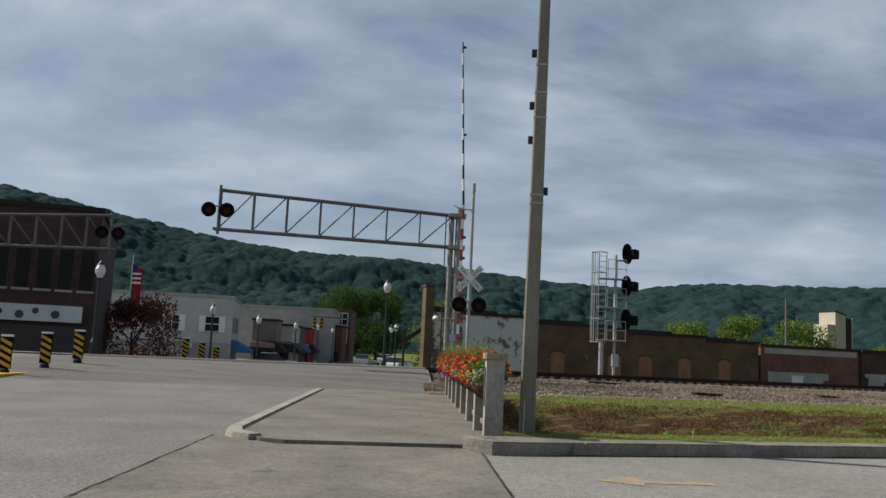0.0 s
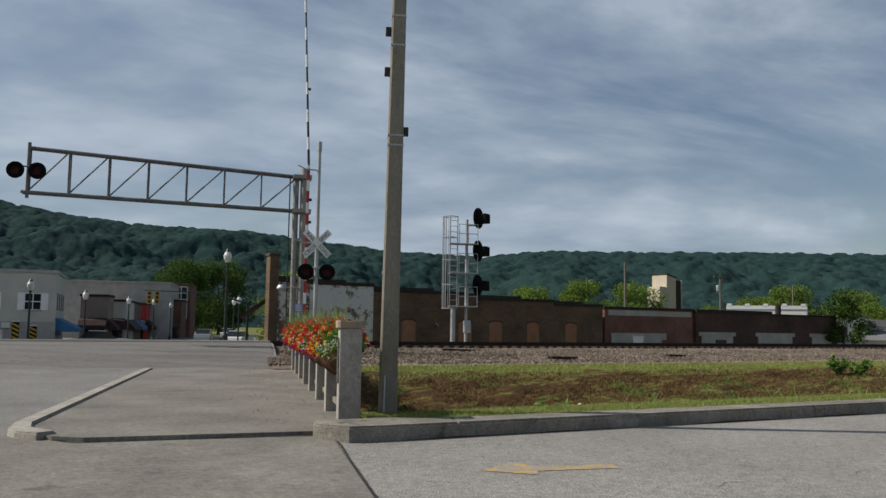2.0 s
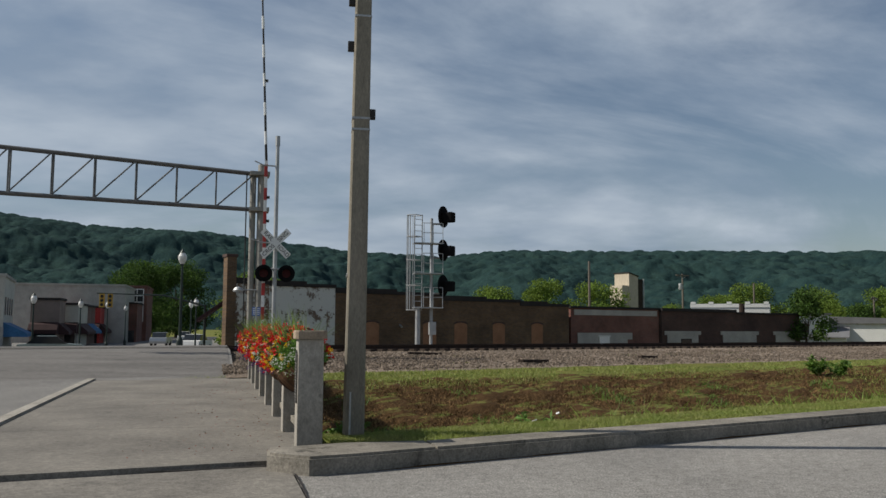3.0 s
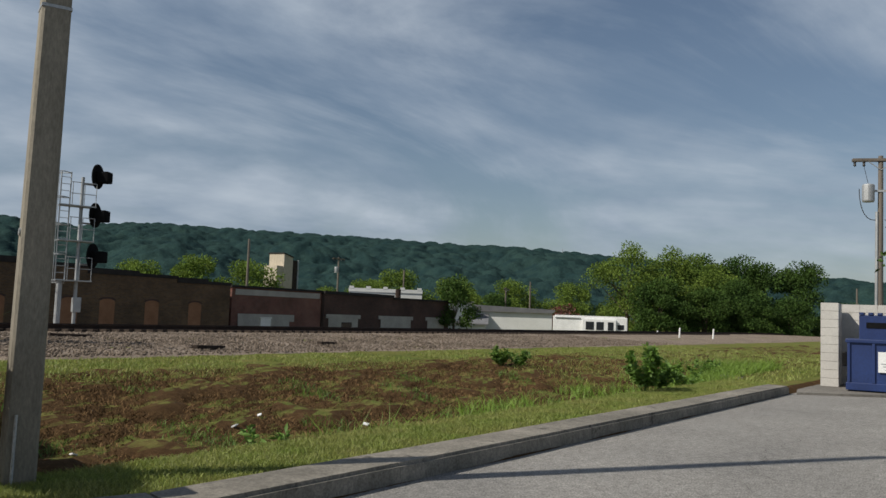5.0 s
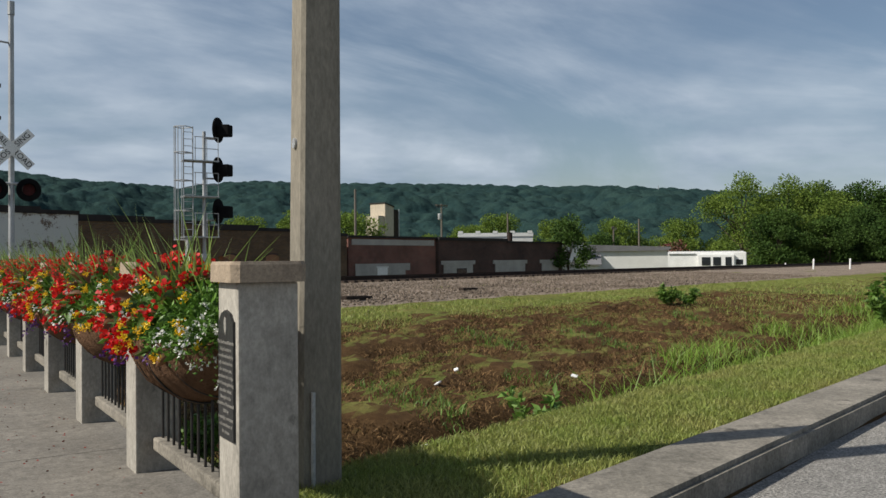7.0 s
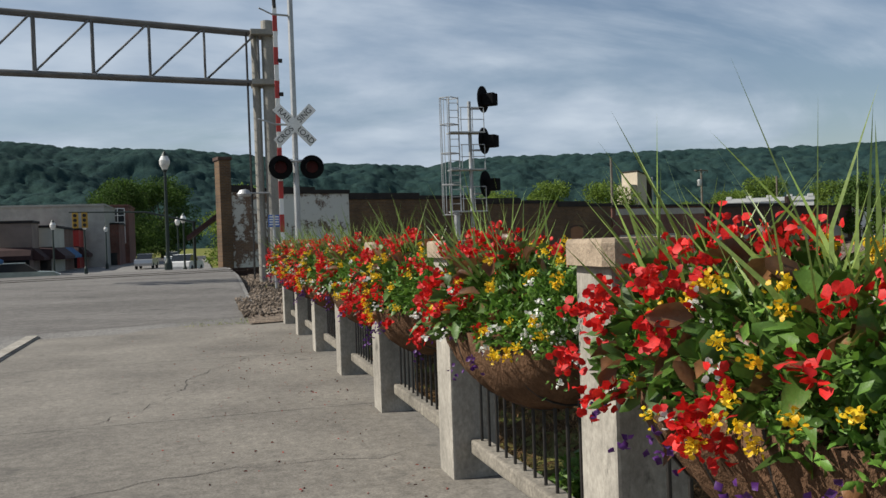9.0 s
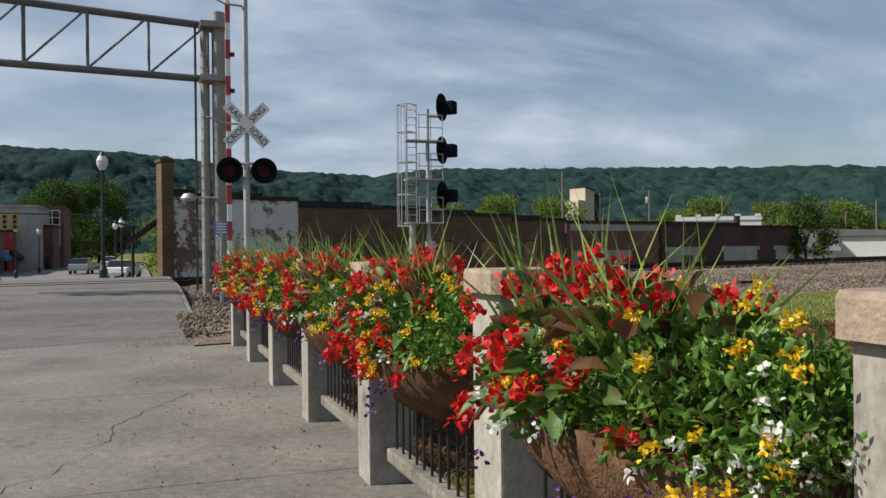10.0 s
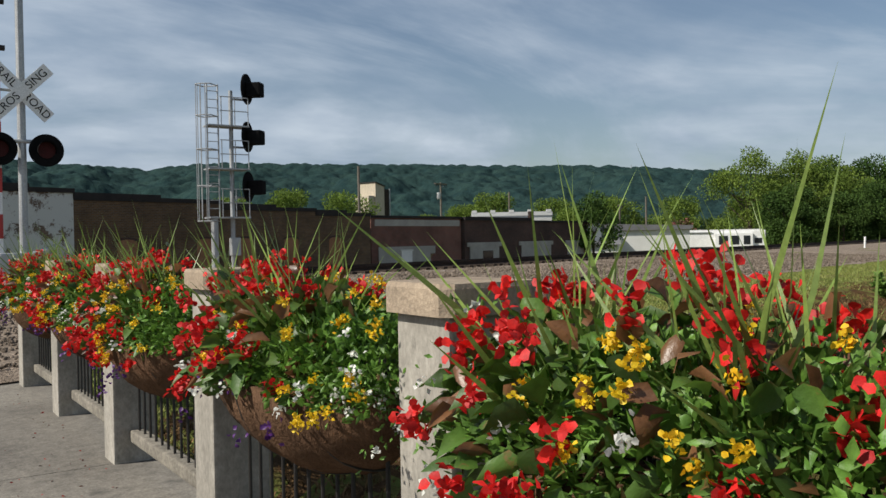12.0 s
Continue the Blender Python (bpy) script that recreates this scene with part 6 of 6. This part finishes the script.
def tufts(name, n, x0, x1, v0, v1, length, width, material, label, bend=0.4, power=1.4, thin=None, category="grass"):
    p, vv = on_ground(n, x0, x1, v0, v1, power)
    if thin:
        keep = np.array([noise.noise(Vector((a[0] * thin[0], a[1] * thin[0], 7.0))) > thin[1] for a in p])
        p = p[keep]
    d = UPWARD + rng.normal(size=p.shape) * 0.28
    v, f = blades(p, d, rng.uniform(*length, len(p)), width, rng, bend)
    tagged(arrays_mesh(name, v, f, material), label, category, kind="stuff")


tufts("verge_grass", 70000, 0.4, 18, -25.5, -23.95, (0.025, 0.06), 0.006, M_GRASS, "short mown grass strip behind the kerb", 0.6)
tufts("verge_grass", 30000, 0.4, 42, -16.5, -12.6, (0.04, 0.10), 0.016, M_GRASS, "short green grass along the bank top", 0.5, thin=(0.5, -0.3))
tufts("verge_grass", 12000, 17, 40, -25.5, -17, (0.05, 0.14), 0.02, M_GRASS, "short green grass past the ditch end", 0.5, 1.0)
tufts("ditch_grass", 26000, 4.0, 24, -23.9, -22.0, (0.2, 0.55), 0.013, M_TALLGRASS, "tall bright green grass in the ditch", 0.55, 1.0)
tufts("ditch_grass", 5000, 9, 24, -22.6, -20.5, (0.15, 0.45), 0.014, M_TALLGRASS, "tall bright green grass in the ditch", 0.55, 1.0, (0.6, 0.0))
tufts("bank_grass", 26000, 0.5, 26, -22.4, -17.0, (0.05, 0.17), 0.013, M_WEED, "sparse green tufts on the dry bank", 0.6, 1.2, (0.8, 0.3))
tufts("dry_cuttings", 60000, 0.4, 24, -22.6, -15.6, (0.03, 0.085), 0.013, M_LITTER, "dry brown cuttings on the ditch bank", 1.4, 1.2, None, "dead grass")
tufts("bridge_grass", 900, 0.45, 1.0, -14.0, -11.0, (0.05, 0.15), 0.01, M_GRASS, "grass at the end of the footbridge", 0.5)
p = np.stack([rng.uniform(-1.6, 0.1, 500), rng.uniform(12.9, 13.9, 500), np.full(500, -0.05)], 1)
v, f = blades(p, UPWARD + rng.normal(size=p.shape) * 0.3, rng.uniform(0.04, 0.1, 500), 0.01, rng, 0.5)
tagged(arrays_mesh("bridge_grass", v, f, M_GRASS), "grass in the joint at the footbridge end", "grass", kind="stuff")


def weed(x, vv, h, r, seed, n=420, label="leafy green weed on the ditch bank", leaf=0.12):
    g = np.random.default_rng(seed)
    z = float(ground_z(x, vv))
    e = empty("weed", pose(x, float(y_of(x, vv)), z), label, "weed", "weeds in the ditch")
    bm = bmesh.new()
    ps, ds = [], []
    for i in range(10):
        a = g.uniform(0, 6.28)
        tip = Vector((math.cos(a) * r * g.uniform(0.2, 1), math.sin(a) * r * g.uniform(0.2, 1), h * g.uniform(0.5, 1)))
        tube(bm, (0, 0, -0.03), tip, 0.008, 0.003, 5)
        for q in range(n // 10):
            t = g.uniform(0.25, 1.05)
            ps.append(tip * t)
            ds.append((g.normal(), g.normal(), g.normal() * 0.5 + 0.2))
    part("stems", bm, M_WEED, e)
    v, f = leaves(np.array(ps), np.array(ds), g.uniform(0.6, 1.2, len(ps)) * leaf, g.uniform(0.3, 0.5, len(ps)) * leaf, g, 0.2)
    tagged(arrays_mesh("foliage", v, f, M_WEED, e), kind="stuff")


weed(12.4, -24.3, 0.95, 0.55, 31, 900, "large feathery sapling at the ditch edge", 0.14)
weed(13.2, -24.2, 0.6, 0.5, 32, 600)
weed(16.9, -17.0, 0.6, 0.45, 33, 700, "dark leafy weed at the bank top")
weed(17.6, -17.3, 0.5, 0.4, 34, 500)
weed(3.6, -23.6, 0.7, 0.35, 35, 500)
weed(2.5, -22.6, 0.5, 0.3, 36, 350)
weed(4.9, -23.6, 0.5, 0.4, 37, 400)
weed(18.5, -23.0, 0.6, 0.8, 38, 600)
weed(21.5, -22.0, 0.6, 0.9, 39, 600)
weed(15.2, -24.0, 0.5, 0.5, 40, 400)
weed(1.2, -21.0, 0.5, 0.4, 41, 400)

# culvert end in the ditch
cul = link_mesh("culvert_pipe", tubed((0, -0.6, 0), (0, 0.4, 0), 0.24, seg=20), M_CULVERT)
cul.matrix_world = pose(4.3, float(y_of(4.3, -23.2)), -0.62, 0, 0, -20)
tagged(cul, "dark open end of a culvert pipe", "pipe")
# litter and debris
for x, vv in ((5.2, -20.0), (6.0, -19.5), (3.8, -21.5), (2.4, -20.5), (7.6, -20.8)):
    ob = link_mesh("litter", boxed(-0.05, 0.05, -0.035, 0.035, 0, 0.02, 0.006), M_WHITE)
    ob.matrix_world = pose(x, float(y_of(x, vv)), float(ground_z(x, vv)) + 0.05, 20, 12, x * 40)
    tagged(ob, "scrap of white litter on the bank", "litter", "litter on the bank")
n = 420
p = np.stack([rng.uniform(-3.2, 0.0, n) ** 1.0, rng.uniform(-0.3, 12.2, n), np.full(n, 0.003)], 1)
p[:, 0] = 0.0 - np.abs(rng.normal(0, 0.8, n)).clip(0, 3.2)
v, f = leaves(p, rng.normal(size=(n, 3)) * [1, 1, 0.1], rng.uniform(0.012, 0.03, n), 0.012, rng, 0.1)
tagged(arrays_mesh("fallen_petals", v, f, M_PETAL_LITTER), "fallen petals and dry leaf scraps on the pavement", "petals", kind="stuff")

# cracks and joints in the paving


def crack(name, a, b, z, w, seed, wander=0.12, label="dark crack in the paving"):
    g = np.random.default_rng(seed)
    a, b = np.array(a), np.array(b)
    n = max(6, int(np.linalg.norm(b - a) / 0.12))
    t = np.linspace(0, 1, n)[:, None]
    side = np.array([-(b - a)[1], (b - a)[0]]) / np.linalg.norm(b - a)
    off = np.cumsum(g.normal(size=n)) * wander / math.sqrt(n)
    off -= np.linspace(0, off[-1], n)
    c = a + (b - a) * t + side * off[:, None]
    ww = (w * g.uniform(0.4, 1.3, n))[:, None]
    L, R = c + side * ww / 2, c - side * ww / 2
    v = np.concatenate([np.c_[L, np.full(n, z)], np.c_[R, np.full(n, z)]])
    q = np.array([(i, i + n, i + n + 1, i + 1) for i in range(n - 1)])
    tagged(arrays_mesh(name, v, q, M_TAR), label, "crack", kind="structure")


crack("joint_1", (-3.67, -14), (-3.66, -0.4), -0.038, 0.03, 1, 0.05, "dark joint between asphalt and concrete")
crack("joint_2", (-0.066, -14), (-0.066, -1.1), -0.038, 0.025, 2, 0.02, "dark joint between concrete and lot")
crack("joint_3", (-2.95, -0.9), (-0.3, -0.72), -0.036, 0.045, 3, 0.06, "dark gap before the footbridge slab")
for i, (a, b) in enumerate((((2.5, -4.5), (9.0, -1.8)), ((5.0, -2.2), (13.0, 0.2)), ((7.5, -6), (11.0, 1.4)), ((9.0, -3.0), (18, -1.0)), ((1.5, -7), (6.5, -4.6)), ((12, -5), (16, 2)))):
    crack("lot_crack_%d" % (i + 1), a, b, -0.046, 0.006, 20 + i, 0.7)
for i, (a, b) in enumerate((((-9.0, -4), (-4.0, 3.5)), ((-8, 6), (-3.8, 8.5)), ((-14, 1), (-4, 1.6)), ((-10, 9), (-3.9, 10.6)))):
    crack("road_crack_%d" % (i + 1), a, b, -0.052, 0.012, 40 + i, 0.8)
for i, (a, b) in enumerate((((-3.3, 3.6), (0.0, 4.1)), ((-2.0, 5.7), (-0.6, 8.8)))):
    crack("pavement_crack_%d" % (i + 1), a, b, 0.003, 0.006, 60 + i, 0.25)
